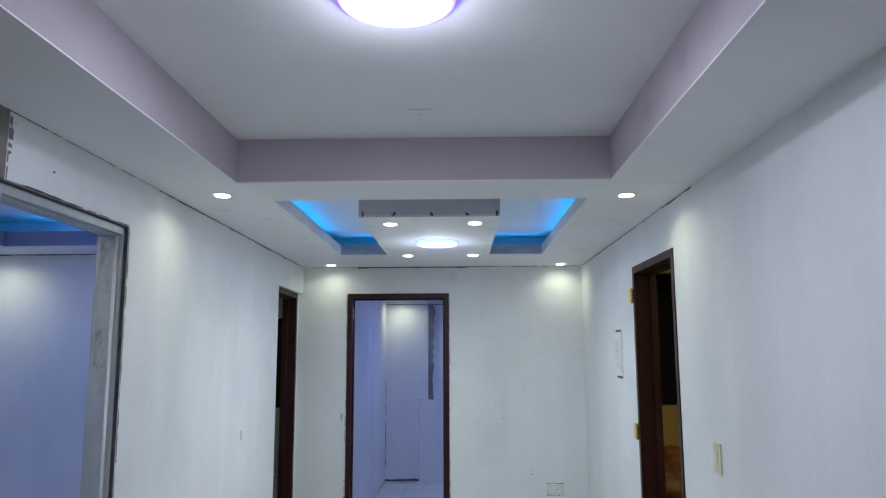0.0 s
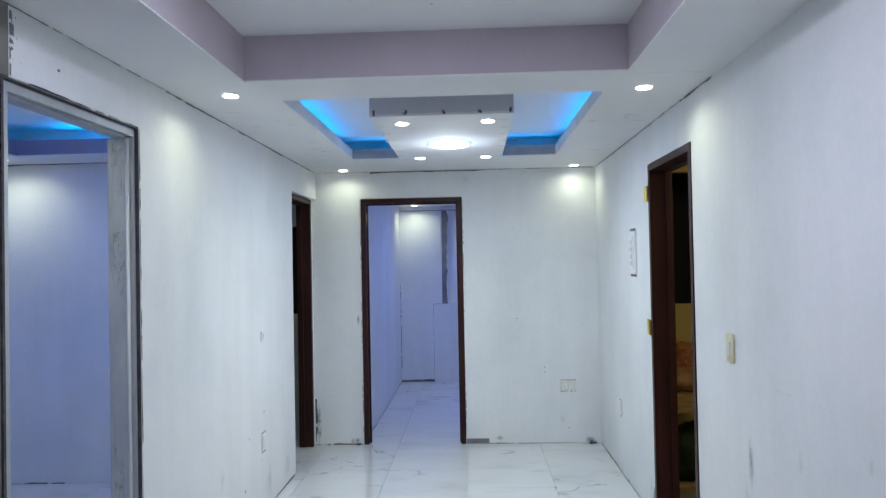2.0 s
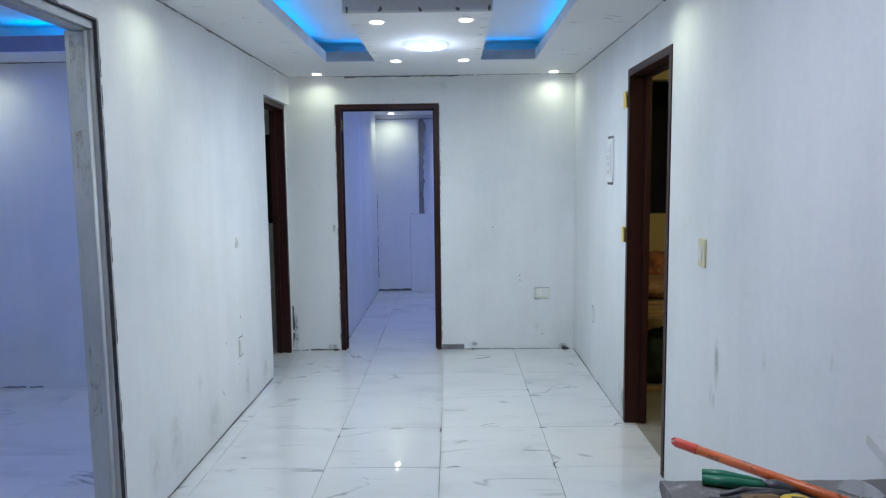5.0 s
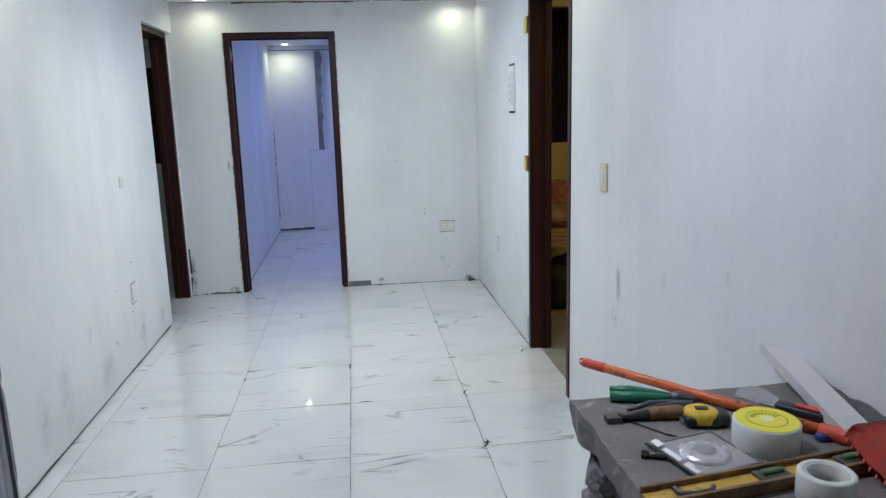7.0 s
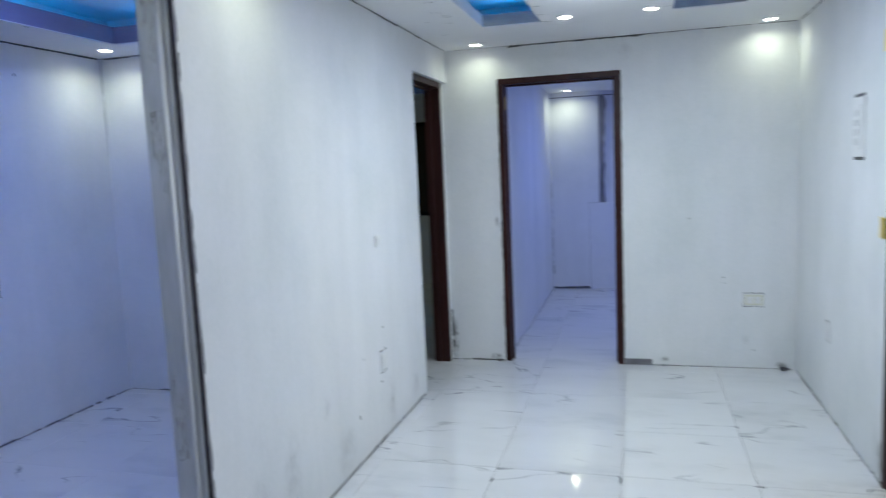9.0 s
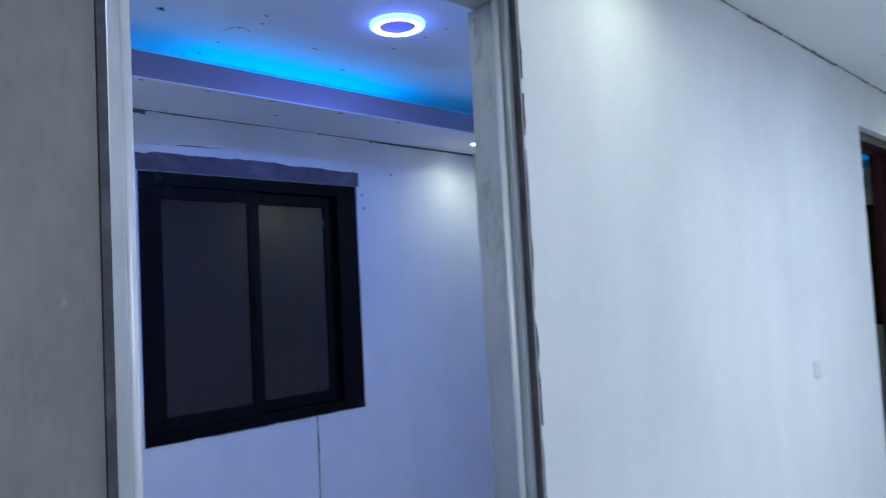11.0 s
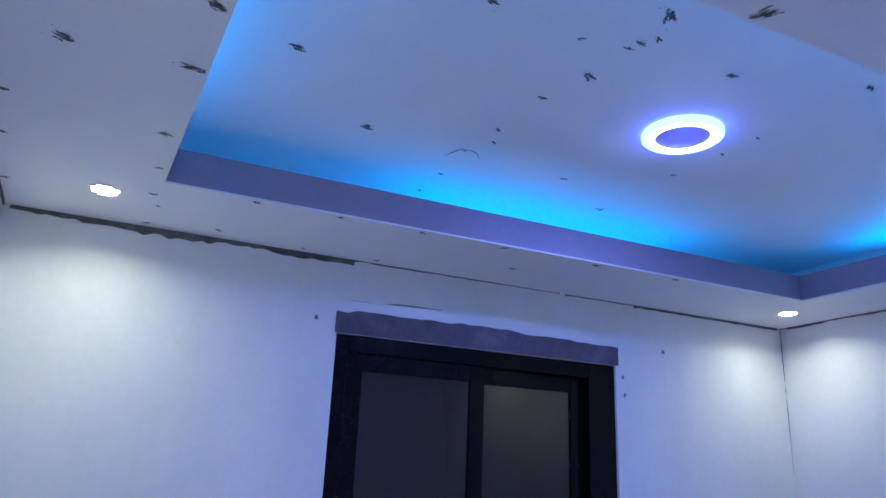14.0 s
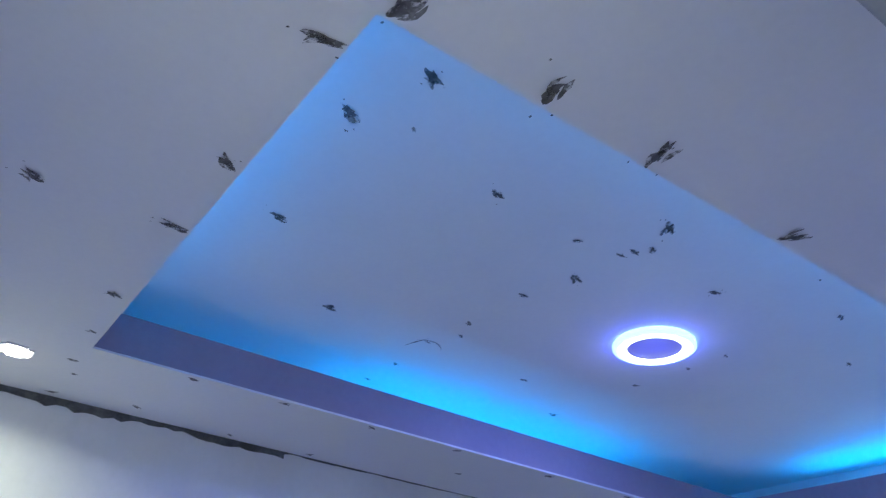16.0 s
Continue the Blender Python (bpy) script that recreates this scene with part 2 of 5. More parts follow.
def thing(name, label, category, group="", at=None):
    ob = new(name)
    ob.empty_display_size = 0.05
    if at is not None:
        ob.matrix_world = at
    return tagged(ob, label, category, group)


def add_box(bm, x0, x1, y0, y1, z0, z1, bevel=0.0, m=None):
    r = bmesh.ops.create_cube(bm, size=1)
    vs = r["verts"]
    for v in vs:
        v.co = Vector(((x0 + x1) / 2 + v.co.x * (x1 - x0), (y0 + y1) / 2 + v.co.y * (y1 - y0), (z0 + z1) / 2 + v.co.z * (z1 - z0)))
    if m is not None:
        bmesh.ops.transform(bm, matrix=m, verts=vs)
    if bevel:
        es = list({e for v in vs for e in v.link_edges})
        bmesh.ops.bevel(bm, geom=es, offset=bevel, segments=2, affect="EDGES", profile=0.6)
    return bm


def boxes(*dims, bevel=0.0):
    bm = bmesh.new()
    for d in dims:
        add_box(bm, *d, bevel=bevel)
    return bm


def cyl(bm, a, b, r0, r1=None, seg=20, caps=True):
    a, b = Vector(a), Vector(b)
    d = b - a
    m = Matrix.Translation((a + b) / 2) @ d.to_track_quat("Z", "Y").to_matrix().to_4x4()
    bmesh.ops.create_cone(bm, cap_ends=caps, segments=seg, radius1=r0, radius2=r0 if r1 is None else r1, depth=d.length, matrix=m)
    return bm


def lathe(profile, seg=32, at=(0, 0, 0), closed=False):
    """Turns a profile of (radius, height) round the z axis."""
    bm = bmesh.new()
    rings = []
    for r, z in profile:
        if r < 1e-6:
            rings.append([bm.verts.new((at[0], at[1], at[2] + z))] * seg)
        else:
            rings.append([bm.verts.new((at[0] + r * math.cos(2 * math.pi * k / seg), at[1] + r * math.sin(2 * math.pi * k / seg), at[2] + z)) for k in range(seg)])
    pairs = list(zip(rings, rings[1:])) + ([(rings[-1], rings[0])] if closed else [])
    for lo, hi in pairs:
        for k in range(seg):
            q = []
            for v in (lo[k], lo[(k + 1) % seg], hi[(k + 1) % seg], hi[k]):
                if v not in q:
                    q.append(v)
            if len(q) > 2:
                bm.faces.new(q)
    return bm


def structure(name, bm, material, label, parent=None):
    return tagged(part(name, bm, material, parent), label, name.split("_")[0], kind="structure")


def ragged(bm, a, b, side, out, widths, rng, lift=0.0015, step=0.03, skip=0.0, both=False, vary=(0.75, 1.2)):
    """A flat strip of uneven width from a to b that spreads towards side, lifted off its surface along out."""
    a, b, side, out = Vector(a), Vector(b), Vector(side), Vector(out)
    n = max(int((b - a).length / step), 2)
    prev = None
    w = rng.uniform(*widths)
    for k in range(n + 1):
        if rng.random() < 0.25:
            w = rng.uniform(*widths)
        p = a.lerp(b, k / n) + out * lift
        near = p - side * (w * 0.8 * rng.random() if both else 0)
        cur = (bm.verts.new(near), bm.verts.new(p + side * w * rng.uniform(*vary)))
        if prev and rng.random() >= skip:
            bm.faces.new((prev[0], cur[0], cur[1], prev[1]))
        prev = cur


def blob(bm, c, u, v, ru, rv, rng, n=11):
    """An irregular flat patch round c."""
    c, u, v = Vector(c), Vector(u), Vector(v)
    ph = rng.random() * 6.28
    vs = []
    for k in range(n):
        a = 2 * math.pi * k / n
        r = rng.uniform(0.55, 1.15)
        vs.append(bm.verts.new(c + u * (ru * r * math.cos(a + ph * 0)) + v * (rv * r * math.sin(a))))
    bm.faces.new(vs)


def stroke(bm, c, ang, length, width, rng, z_out=-1):
    """A curved putty stroke on a ceiling."""
    c = Vector(c)
    bend = rng.uniform(-0.8, 0.8)
    prev = None
    for k in range(7):
        s = k / 6 - 0.5
        a = ang + bend * s
        p = c + Vector((math.cos(a), math.sin(a), 0)) * s * length + Vector((-math.sin(ang), math.cos(ang), 0)) * bend * s * s * length * 0.5
        w = width * (1 - (2 * abs(s)) ** 2.2) * rng.uniform(0.6, 1.2) + 0.0012
        q = Vector((-math.sin(a), math.cos(a), 0)) * w * 0.5
        cur = (bm.verts.new(p - q), bm.verts.new(p + q))
        if prev:
            bm.faces.new((prev[0], cur[0], cur[1], prev[1]))
        prev = cur

# ---- large structure ----
ZC = 2.33      # lower ceiling of the hall
ZB = 2.315     # lower ceiling of the bedroom
XW, XE, YN = -1.27, 1.12, 6.25
BX0, BX1, BY0, BY1 = -3.43, -1.38, 2.009, 5.222
TOP = 2.62

floor = structure("floor", boxes((-3.6, 3.6, -4.75, 9.9, -0.12, -0.012)), GROUT, "white marble-look porcelain tiles with grey veins and thin joints")

structure("wall_west", boxes((-1.364, XW, 2.210, 3.015, 2.114, TOP), (BX1, XW, 3.015, 5.385, 0, TOP), (BX1, XW, 5.385, 6.215, 2.1, TOP), (BX1, -1.308, 6.215, 6.35, 0, 2.1), (BX1, XW, 6.215, 6.25, 2.1, TOP), (BX1, -1.308, 6.25, 6.35, 2.1, TOP), (XW - 0.036, XW, 5.385, 5.43, 0, 2.1)),
          WALL, "white skim-coated wall with grey scuffs and unfinished joints")
structure("wall_west_bare", boxes((BX1, XW, -4.6, 2.172, 0, TOP), (-1.364, XW, 2.172, 2.210, 2.114, TOP)), CONCRETE, "bare grey concrete wall beside the metal door frame")
structure("wall_north", boxes((-1.308, -0.885, YN, 6.35, 0, TOP), (-0.885, -0.015, YN, 6.35, 2.1, TOP), (-0.015, XE, YN, 6.35, 0, TOP)),
          WALL, "white skim-coated end wall with a doorway and dirt along its foot")
structure("wall_east", boxes((XE, 1.24, -4.6, 3.616, 0, TOP), (XE, 1.24, 3.616, 4.441, 2.1, TOP), (XE, 1.24, 4.441, 9.5, 0, TOP)),
          WALL, "white skim-coated wall with faint pencil lines and grey smears")
# added out of view; its dark concrete keeps bounced light off the near ceiling
structure("wall_south", boxes((BX1, 1.24, -4.72, -4.6, 0, TOP)), CONCRETE, "unseen wall closing the hall, dark concrete to cut bounced light")
structure("wall_bedroom_west", boxes((-3.56, BX0, 1.9, 3.057, 0, TOP), (-3.56, BX0, 3.057, 4.247, 0, 0.85), (-3.56, BX0, 3.057, 4.247, 2.047, TOP), (-3.56, BX0, 4.247, 9.8, 0, TOP)),
          WALL, "white bedroom wall with a dark sliding window in it")
structure("wall_bedroom_south", boxes((BX0, BX1, 1.88, BY0, 0, TOP)), WALL, "white bedroom wall with an open joint in its corner")
structure("wall_bedroom_north", boxes((BX0, BX1, BY1, 5.31, 0, TOP)), WALL, "white bedroom wall lit by a downlight")
structure("wall_far_room_west", boxes((-1.0, -0.885, 6.35, 9.4, 0, TOP)), WALL, "white wall of the end room in bluish light")
structure("wall_far_room_north", boxes((-1.0, -0.34, 9.4, 9.52, 0, TOP), (-0.34, XE, 9.44, 9.56, 0, TOP)), WALL, "white back wall of the end room")
structure("wall_store_north", boxes((1.24, 1.35, 6.1, 6.2, 0, TOP), (1.35, 3.4, 6.1, 6.2, 0, 1.165), (1.35, 3.4, 6.1, 6.2, 2.25, TOP)), YELLOW_W, "dim yellow-painted store room wall below a black opening")
structure("wall_store_east", boxes((3.4, 3.5, 2.5, 6.2, 0, TOP), (1.24, 3.4, 2.4, 2.5, 0, TOP)), YELLOW_W, "dim yellow-painted store room wall")
# added near-black sheet that stands for the darkness behind the opening
structure("wall_store_yard", boxes((1.24, 3.6, 9.3, 9.4, 0, TOP)), DARK, "near-black sheet added beyond the store room opening to darken it")
structure("wall_side_room_north", boxes((-3.43, -2.95, 9.7, 9.82, 0, TOP), (-2.95, -1.55, 9.7, 9.82, 0, 0.88), (-2.95, -1.55, 9.7, 9.82, 2.06, TOP), (-1.55, -1.0, 9.7, 9.82, 0, TOP)),
          WALL, "white side room wall with a dark window")
structure("floor_store", boxes((1.18, 3.5, 2.5, 7.3, -0.011, -0.004)), OLD_FLOOR, "dusty beige cement floor of the store room")


def ceiling(name, x0, x1, y0, y1, z, hole, lip, up, setback, mat, fascia_mat, label):
    """A dropped plasterboard ceiling with a rectangular recess: lower sheet, vertical boards, upper sheet."""
    a, b, c, d = hole
    t = 0.005
    low = boxes((x0, a, y0, y1, z, z + t), (b, x1, y0, y1, z, z + t), (a, b, y0, c, z, z + t), (a, b, d, y1, z, z + t))
    s = setback
    if s:
        for q in ((a - s - 0.02, a - s, c - s, d + s, z + t, up), (b + s, b + s + 0.02, c - s, d + s, z + t, up),
                  (a - s - 0.02, b + s + 0.02, c - s - 0.02, c - s, z + t, up), (a - s - 0.02, b + s + 0.02, d + s, d + s + 0.02, z + t, up)):
            add_box(low, *q)
    add_box(low, a - s - 0.02, b + s + 0.02, c - s - 0.02, d + s + 0.02, up, up + 0.02)
    ob = structure("ceiling_" + name, low, mat, label)
    h = lip if s else up - z
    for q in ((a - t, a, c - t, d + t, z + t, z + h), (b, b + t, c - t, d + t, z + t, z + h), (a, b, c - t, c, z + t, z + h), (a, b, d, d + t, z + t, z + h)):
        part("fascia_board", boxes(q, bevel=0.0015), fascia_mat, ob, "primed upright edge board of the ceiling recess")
    return ob


def cove(hole, z, lip, sides, back=0.065, tilt=112):
    """Blue light strips behind the edge boards, shining in and up; tilt: 90 level, 180 straight up. sides: which edge, where it starts and ends (0 to 1), watts a metre."""
    a, b, c, d = hole
    zl = z + lip
    for side, f0, f1, watts in sides:
        if side in "we":
            x, y0, y1 = (a - back if side == "w" else b + back), c + (d - c) * f0, c + (d - c) * f1
            ln, mx, my, turn = y1 - y0, x, (y0 + y1) / 2, (-90 if side == "w" else 90)
        else:
            y, x0, x1 = (c - back if side == "s" else d + back), a + (b - a) * f0, a + (b - a) * f1
            ln, mx, my, turn = x1 - x0, (x0 + x1) / 2, y, (0 if side == "s" else 180)
        m = pose(mx, my, zl, 0, 0, turn)
        strip = thing("led_strip", "blue glowing LED strip along the ceiling recess", "light strip", "cove light strips", m)
        part("tape", boxes((-ln / 2, ln / 2, -0.006, 0.006, 0.0004, 0.003)), WHITE_P, strip)
        n = int(ln / 0.1)
        bm = bmesh.new()
        for k in range(n):
            px = (k + 0.5) / n * ln - ln / 2
            add_box(bm, px - 0.003, px + 0.003, -0.003, 0.003, 0.003, 0.005)
        tagged(part("diode", bm, STRIP_ON, strip, "small glowing blue diodes"), kind="stuff")
        area_lamp("cove_light", m @ pose(0, 0.004, 0.014, tilt, 0, 0), ln, 0.024, watts * ln, BLUE)


HALL_HOLE = (-0.82, 0.70, 3.53, 5.5)
NEAR_HOLE = (-0.885, 0.735, 0.62, 3.166)
BED_HOLE = (-2.992, -1.755, 2.414, 4.84)
SIDE_HOLE = (-2.95, -1.6, 6.4, 9.0)
c_hall = ceiling("hall", XW, XE, 3.30, YN, ZC, HALL_HOLE, 0.075, 2.49, 0.24, CEIL, SHADED_WHITE, "white dropped ceiling with a blue-lit recess and grey putty marks")
# north edge board: its shade is put into this darker, patchy grey
NORTH_SHADED = blotchy("shaded_grey_board", (0.26, 0.265, 0.285), (0.34, 0.345, 0.365), (0.46, 0.465, 0.485), 7, 60, 0.8, 0.1, 0.0, (1, 1, 2.5))
PALE_BOARD = blotchy("pale_filled_board", (0.50, 0.50, 0.53), (0.66, 0.665, 0.685), (0.76, 0.765, 0.78), 4, 60, 0.75, 0.1)
for board, material in zip(c_hall.children, (PALE_BOARD, PALE_BOARD, PALE_BOARD, NORTH_SHADED)):
    board.data.materials[0] = material
c_near = ceiling("hall_near", XW, XE, -4.6, 3.30, ZC, NEAR_HOLE, 0, 2.525, 0, CEIL, FASCIA, "white dropped ceiling with a deep lilac-sided recess")
c_bed = ceiling("bedroom", BX0, BX1, BY0, BY1, ZB, BED_HOLE, 0.104, 2.523, 0.25, CEIL, FASCIA_SHADED, "white bedroom ceiling with a blue-lit recess and many putty marks")
c_side = ceiling("side_room", -3.43, -1.385, 5.31, 9.7, ZC, SIDE_HOLE, 0.08, 2.49, 0.14, CEIL, FASCIA_SHADED, "white side room ceiling with a blue-lit recess")
structure("ceiling_side_strip", boxes((-1.385, -1.0, 6.35, 9.7, ZC, ZC + 0.015)), CEIL, "plain white ceiling edge of the side room")
structure("ceiling_far_room", boxes((-0.885, XE, 6.35, 9.44, 2.27, 2.29)), CEIL, "plain white ceiling of the end room")
structure("ceiling_store", boxes((1.24, 3.5, 2.4, 7.4, 2.5, 2.52)), OLD_FLOOR, "unfinished ceiling of the dark store room")
structure("roof_slab", boxes((-3.6, 3.6, -4.75, 9.9, TOP, TOP + 0.1)), CONCRETE, "concrete slab over the rooms")
cove(HALL_HOLE, ZC, 0.075, (("w", 0.0, 0.93, P_COVE * 0.7), ("e", 0.0, 0.93, P_COVE * 0.7), ("n", 0.0, 0.32, P_COVE * 0.55), ("n", 0.68, 1.0, P_COVE * 0.55)), 0.10)
# the two weak end runs are added for blue spill beyond the middle strip
cove(BED_HOLE, ZB, 0.012, (("w", 0.30, 0.80, P_COVE * 0.95), ("w", 0.06, 0.299, P_COVE * 0.10), ("w", 0.801, 0.95, P_COVE * 0.10)), 0.205, 158)
cove(BED_HOLE, ZB, 0.085, (("s", 0.10, 0.99, P_COVE * 1.4), ("n", 0.18, 1.0, P_COVE * 1.5), ("e", 0.05, 0.95, P_COVE * 0.9)), 0.15, 126)
cove(SIDE_HOLE, ZC, 0.08, (("n", 0.1, 0.9, P_COVE * 0.7),))

# hanging middle panel of the hall recess
panel = thing("ceiling_panel", "white hanging plasterboard box with screw marks inside the blue-lit recess", "ceiling panel")
PX0, PX1, PY0, PY1, PZ = -0.43, 0.29, 3.72, 5.37, 2.28
part("bottom_board", boxes((PX0, PX1, PY0, PY1, PZ, PZ + 0.012)), CEIL, panel)
for q in ((PX0, PX1, PY0, PY0 + 0.012, PZ + 0.012, 2.489), (PX0, PX1, PY1 - 0.012, PY1, PZ + 0.012, 2.489), (PX0, PX0 + 0.012, PY0 + 0.012, PY1 - 0.012, PZ + 0.012, 2.489), (PX1 - 0.012, PX1, PY0 + 0.012, PY1 - 0.012, PZ + 0.012, 2.489)):
    part("side_board", boxes(q), SHADED_WHITE, panel, "white side board, its shade painted as pale grey")


# the bedroom is out of square: its south side runs askew
for ob in (bpy.data.objects["ceiling_bedroom"], *bpy.data.objects["ceiling_bedroom"].children, bpy.data.objects["wall_bedroom_south"]):
    for v in ob.data.vertices:
        v.co.y += 0.048 * (v.co.x + 3.2) * min(max((4.84 - v.co.y) / 2.42, 0), 1)


# ---- lamps ----
def round_square(half, corner, z0, z1):
    bm = boxes((-half, half, -half, half, z0, z1))
    bmesh.ops.bevel(bm, geom=[e for e in bm.edges if abs(e.verts[0].co.z - e.verts[1].co.z) > 1e-4], offset=corner, segments=4, affect="EDGES")
    return bm


def downlight(x, y, z, watts, group):
    ob = thing("downlight", "small square recessed white LED downlight, switched on", "downlight", group, pose(x, y, z))
    part("bezel", round_square(0.040, 0.016, -0.004, 0.0), WHITE_P, ob)
    part("lens", round_square(0.032, 0.015, -0.0075, -0.0041), LENS, ob, "bright white glowing lens")
    area_lamp("downlight_lamp", pose(x, y, z - 0.012), 0.05, 0, watts * 1.05, WARM, "DISK", 150)
    return ob


for x, y in ((-1.02, 3.39), (0.868, 3.46), (-1.0, 6.08), (0.92, 6.10)):
    downlight(x, y, ZC, P_SPOT * (0.95 if y < 4 else 0.58), "hall downlights")
for x, y in ((-0.285, 3.90), (0.165, 3.885), (-0.285, 5.15), (0.175, 5.145)):
    downlight(x, y, PZ, P_SPOT * 0.8, "panel downlights")
for x, y, k in ((-3.134, 2.278, 1.45), (-3.166, 4.964, 1.12), (-1.56, 2.31, 1.5), (-1.56, 4.964, 1.1)):
    downlight(x, y, ZB, P_SPOT * k, "bedroom downlights")
downlight(-0.66, 9.17, 2.27, P_SPOT * 1.15, "end room downlights")
downlight(0.75, 9.17, 2.27, P_SPOT * 1.0, "end room downlights")
downlight(-1.75, 9.35, ZC, P_SPOT * 1.2, "side room downlights")


def ring_light(x, y, z, r, full, watts, colour, label, rim_mat=RIM_ON):
    ob = thing("ring_light", label, "ceiling light", at=pose(x, y, z))
    part("rim", lathe([(r, 0), (r * 1.03, -0.004), (r * 1.03, -0.014), (r * 0.97, -0.018), (r * 0.915, -0.019), (r * 0.912, -0.012), (r * 0.912, 0)], 48), rim_mat, ob, "blue-violet glowing edge ring", True)
    part("ring_diffuser", lathe([(r * 0.910, -0.013), (r * 0.895, -0.018), (r * 0.71, -0.018), (r * 0.692, -0.013)], 48), RING_ON, ob, "white glowing ring", True)
    part("centre_diffuser", lathe([(r * 0.69, -0.013), (r * 0.65, -0.015), (0, -0.015)], 48), PANEL_ON if full else RING_OFF, ob, "round middle diffuser", True)
    side_glow = bpy.data.lights.new("ring_side_glow", "POINT")
    side_glow.energy, side_glow.color, side_glow.shadow_soft_size = watts * (0.06 if not full else 0.31 if z > 2.4 else 0.20), colour, 0.05
    new("ring_side_glow", side_glow).location = (x, y, z - 0.10)
    area_lamp("ring_lamp", pose(x, y, z - 0.022), r * 1.9, 0, watts, colour, "DISK")


ring_light(-0.075, 1.925, 2.525, 0.15, True, P_RING * 1.1, COOL_NEAR, "round white ceiling light with a violet glowing rim", VIOLET_ON)
ring_light(-0.06, 4.56, PZ, 0.122, True, P_RING * 1.2, COOL, "round white ceiling light with a blue rim under the panel")
ring_light(-2.41, 3.695, 2.523, 0.106, False, P_RING * 0.72, (0.195, 0.275, 1.0), "round ceiling light with a white-blue glowing ring and unlit lilac middle")
# added out of view to give the end room its bluish light
ring_light(0.2, 7.9, 2.27, 0.13, True, P_RING * 0.64, (0.17, 0.28, 1.0), "round ceiling light of the end room, glowing bluish white")
# warm fill lamp and socket, added out of view to brighten the store room
data = bpy.data.lights.new("store_fill", "POINT")
data.energy, data.color, data.shadow_soft_size = 23.0, (1.0, 0.85, 0.50), 0.05
new("store_bulb_light", data).location = (2.7, 3.6, 2.2)
bulb = thing("light_bulb", "unseen bulb socket, added with the store room's warm fill light", "light bulb", at=pose(2.7, 3.6, 2.36))
part("socket", cyl(bmesh.new(), (0, 0, 0.14), (0, 0, 0.0), 0.02), DARK, bulb)


# ---- door frames ----
def wood_frame(name, axis, at0, at1, lo, hi, top, label, inside, proud=0.006, near=0.0):
    """Dark wooden frame lining an opening in a wall from at0 to at1; lo, hi: outer width; axis: the way through."""
    ob = thing(name, label, "door frame")
    ob["kind"] = "structure"
    f, p = 0.042, proud

    def put(nm, u0, u1, z0, z1, v0, v1):
        q = (u0, u1, v0, v1, z0, z1) if axis == "y" else (v0, v1, u0, u1, z0, z1)
        part(nm, boxes(q, bevel=0.003), WOOD, ob)
    put("jamb", lo, lo + f, 0, top - f, at0 - p, at1 + p - near)
    put("jamb", hi - f, hi, 0, top - f, at0 - p, at1 + p)
    put("head", lo + (f if near else 0), hi, top - f, top, at0 - p, at1 + p)
    mid = at0 + (at1 - at0) * inside
    put("stop", lo + f, lo + f + 0.012, 0, top - f - 0.012, mid, mid + 0.03)
    put("stop", hi - f - 0.012, hi - f, 0, top - f - 0.012, mid, mid + 0.03)
    put("stop", lo + f, hi - f, top - f - 0.012, top - f, mid, mid + 0.03)
    return ob


door_1 = wood_frame("door_frame_1", "y", YN, 6.35, -0.885, -0.015, 2.1, "dark red-brown wooden door frame without a leaf", 0.55)
door_2 = wood_frame("door_frame_2", "x", XE, 1.24, 3.616, 4.441, 2.1, "dark red-brown wooden door frame with brass hinge plates", 0.72)
door_3 = wood_frame("door_frame_3", "x", BX1 - 0.085, XW, 5.385, 6.215, 2.1, "dark red-brown wooden door frame beside the corner", 0.3, -0.038, 0.001)
EDGE_W = blotchy("pale_bare_wood", (0.30, 0.22, 0.15), (0.40, 0.31, 0.22), (0.50, 0.40, 0.30), 4, 50, 0.6, 0.1)
for y0, y1 in ((4.392, 4.399), (3.658, 3.665)):
    part("edge_strip", boxes((1.218, 1.234, y0, y1, 0, 2.046)), EDGE_W, door_2, "pale bare wood edge strip")
for z in (1.93, 1.14):
    h = part("hinge", boxes((1.108, 1.1135, 4.445, 4.52, z - 0.045, z + 0.045), bevel=0.001), BRASS, door_2, "brass hinge plate")
    part("knuckle", cyl(bmesh.new(), (1.106, 4.447, z - 0.045), (1.106, 4.447, z + 0.045), 0.007, seg=12), BRASS, h)
for z in (1.93,):
    part("hinge", boxes((-0.842, -0.838, 6.30, 6.345, z - 0.045, z + 0.045)), BRASS, door_1, "brass hinge plate")

# galvanised frame of the bedroom doorway
mf = thing("metal_door_frame", "unpainted galvanised steel door frame with scraped corners, no leaf", "door frame")
mf["kind"] = "structure"


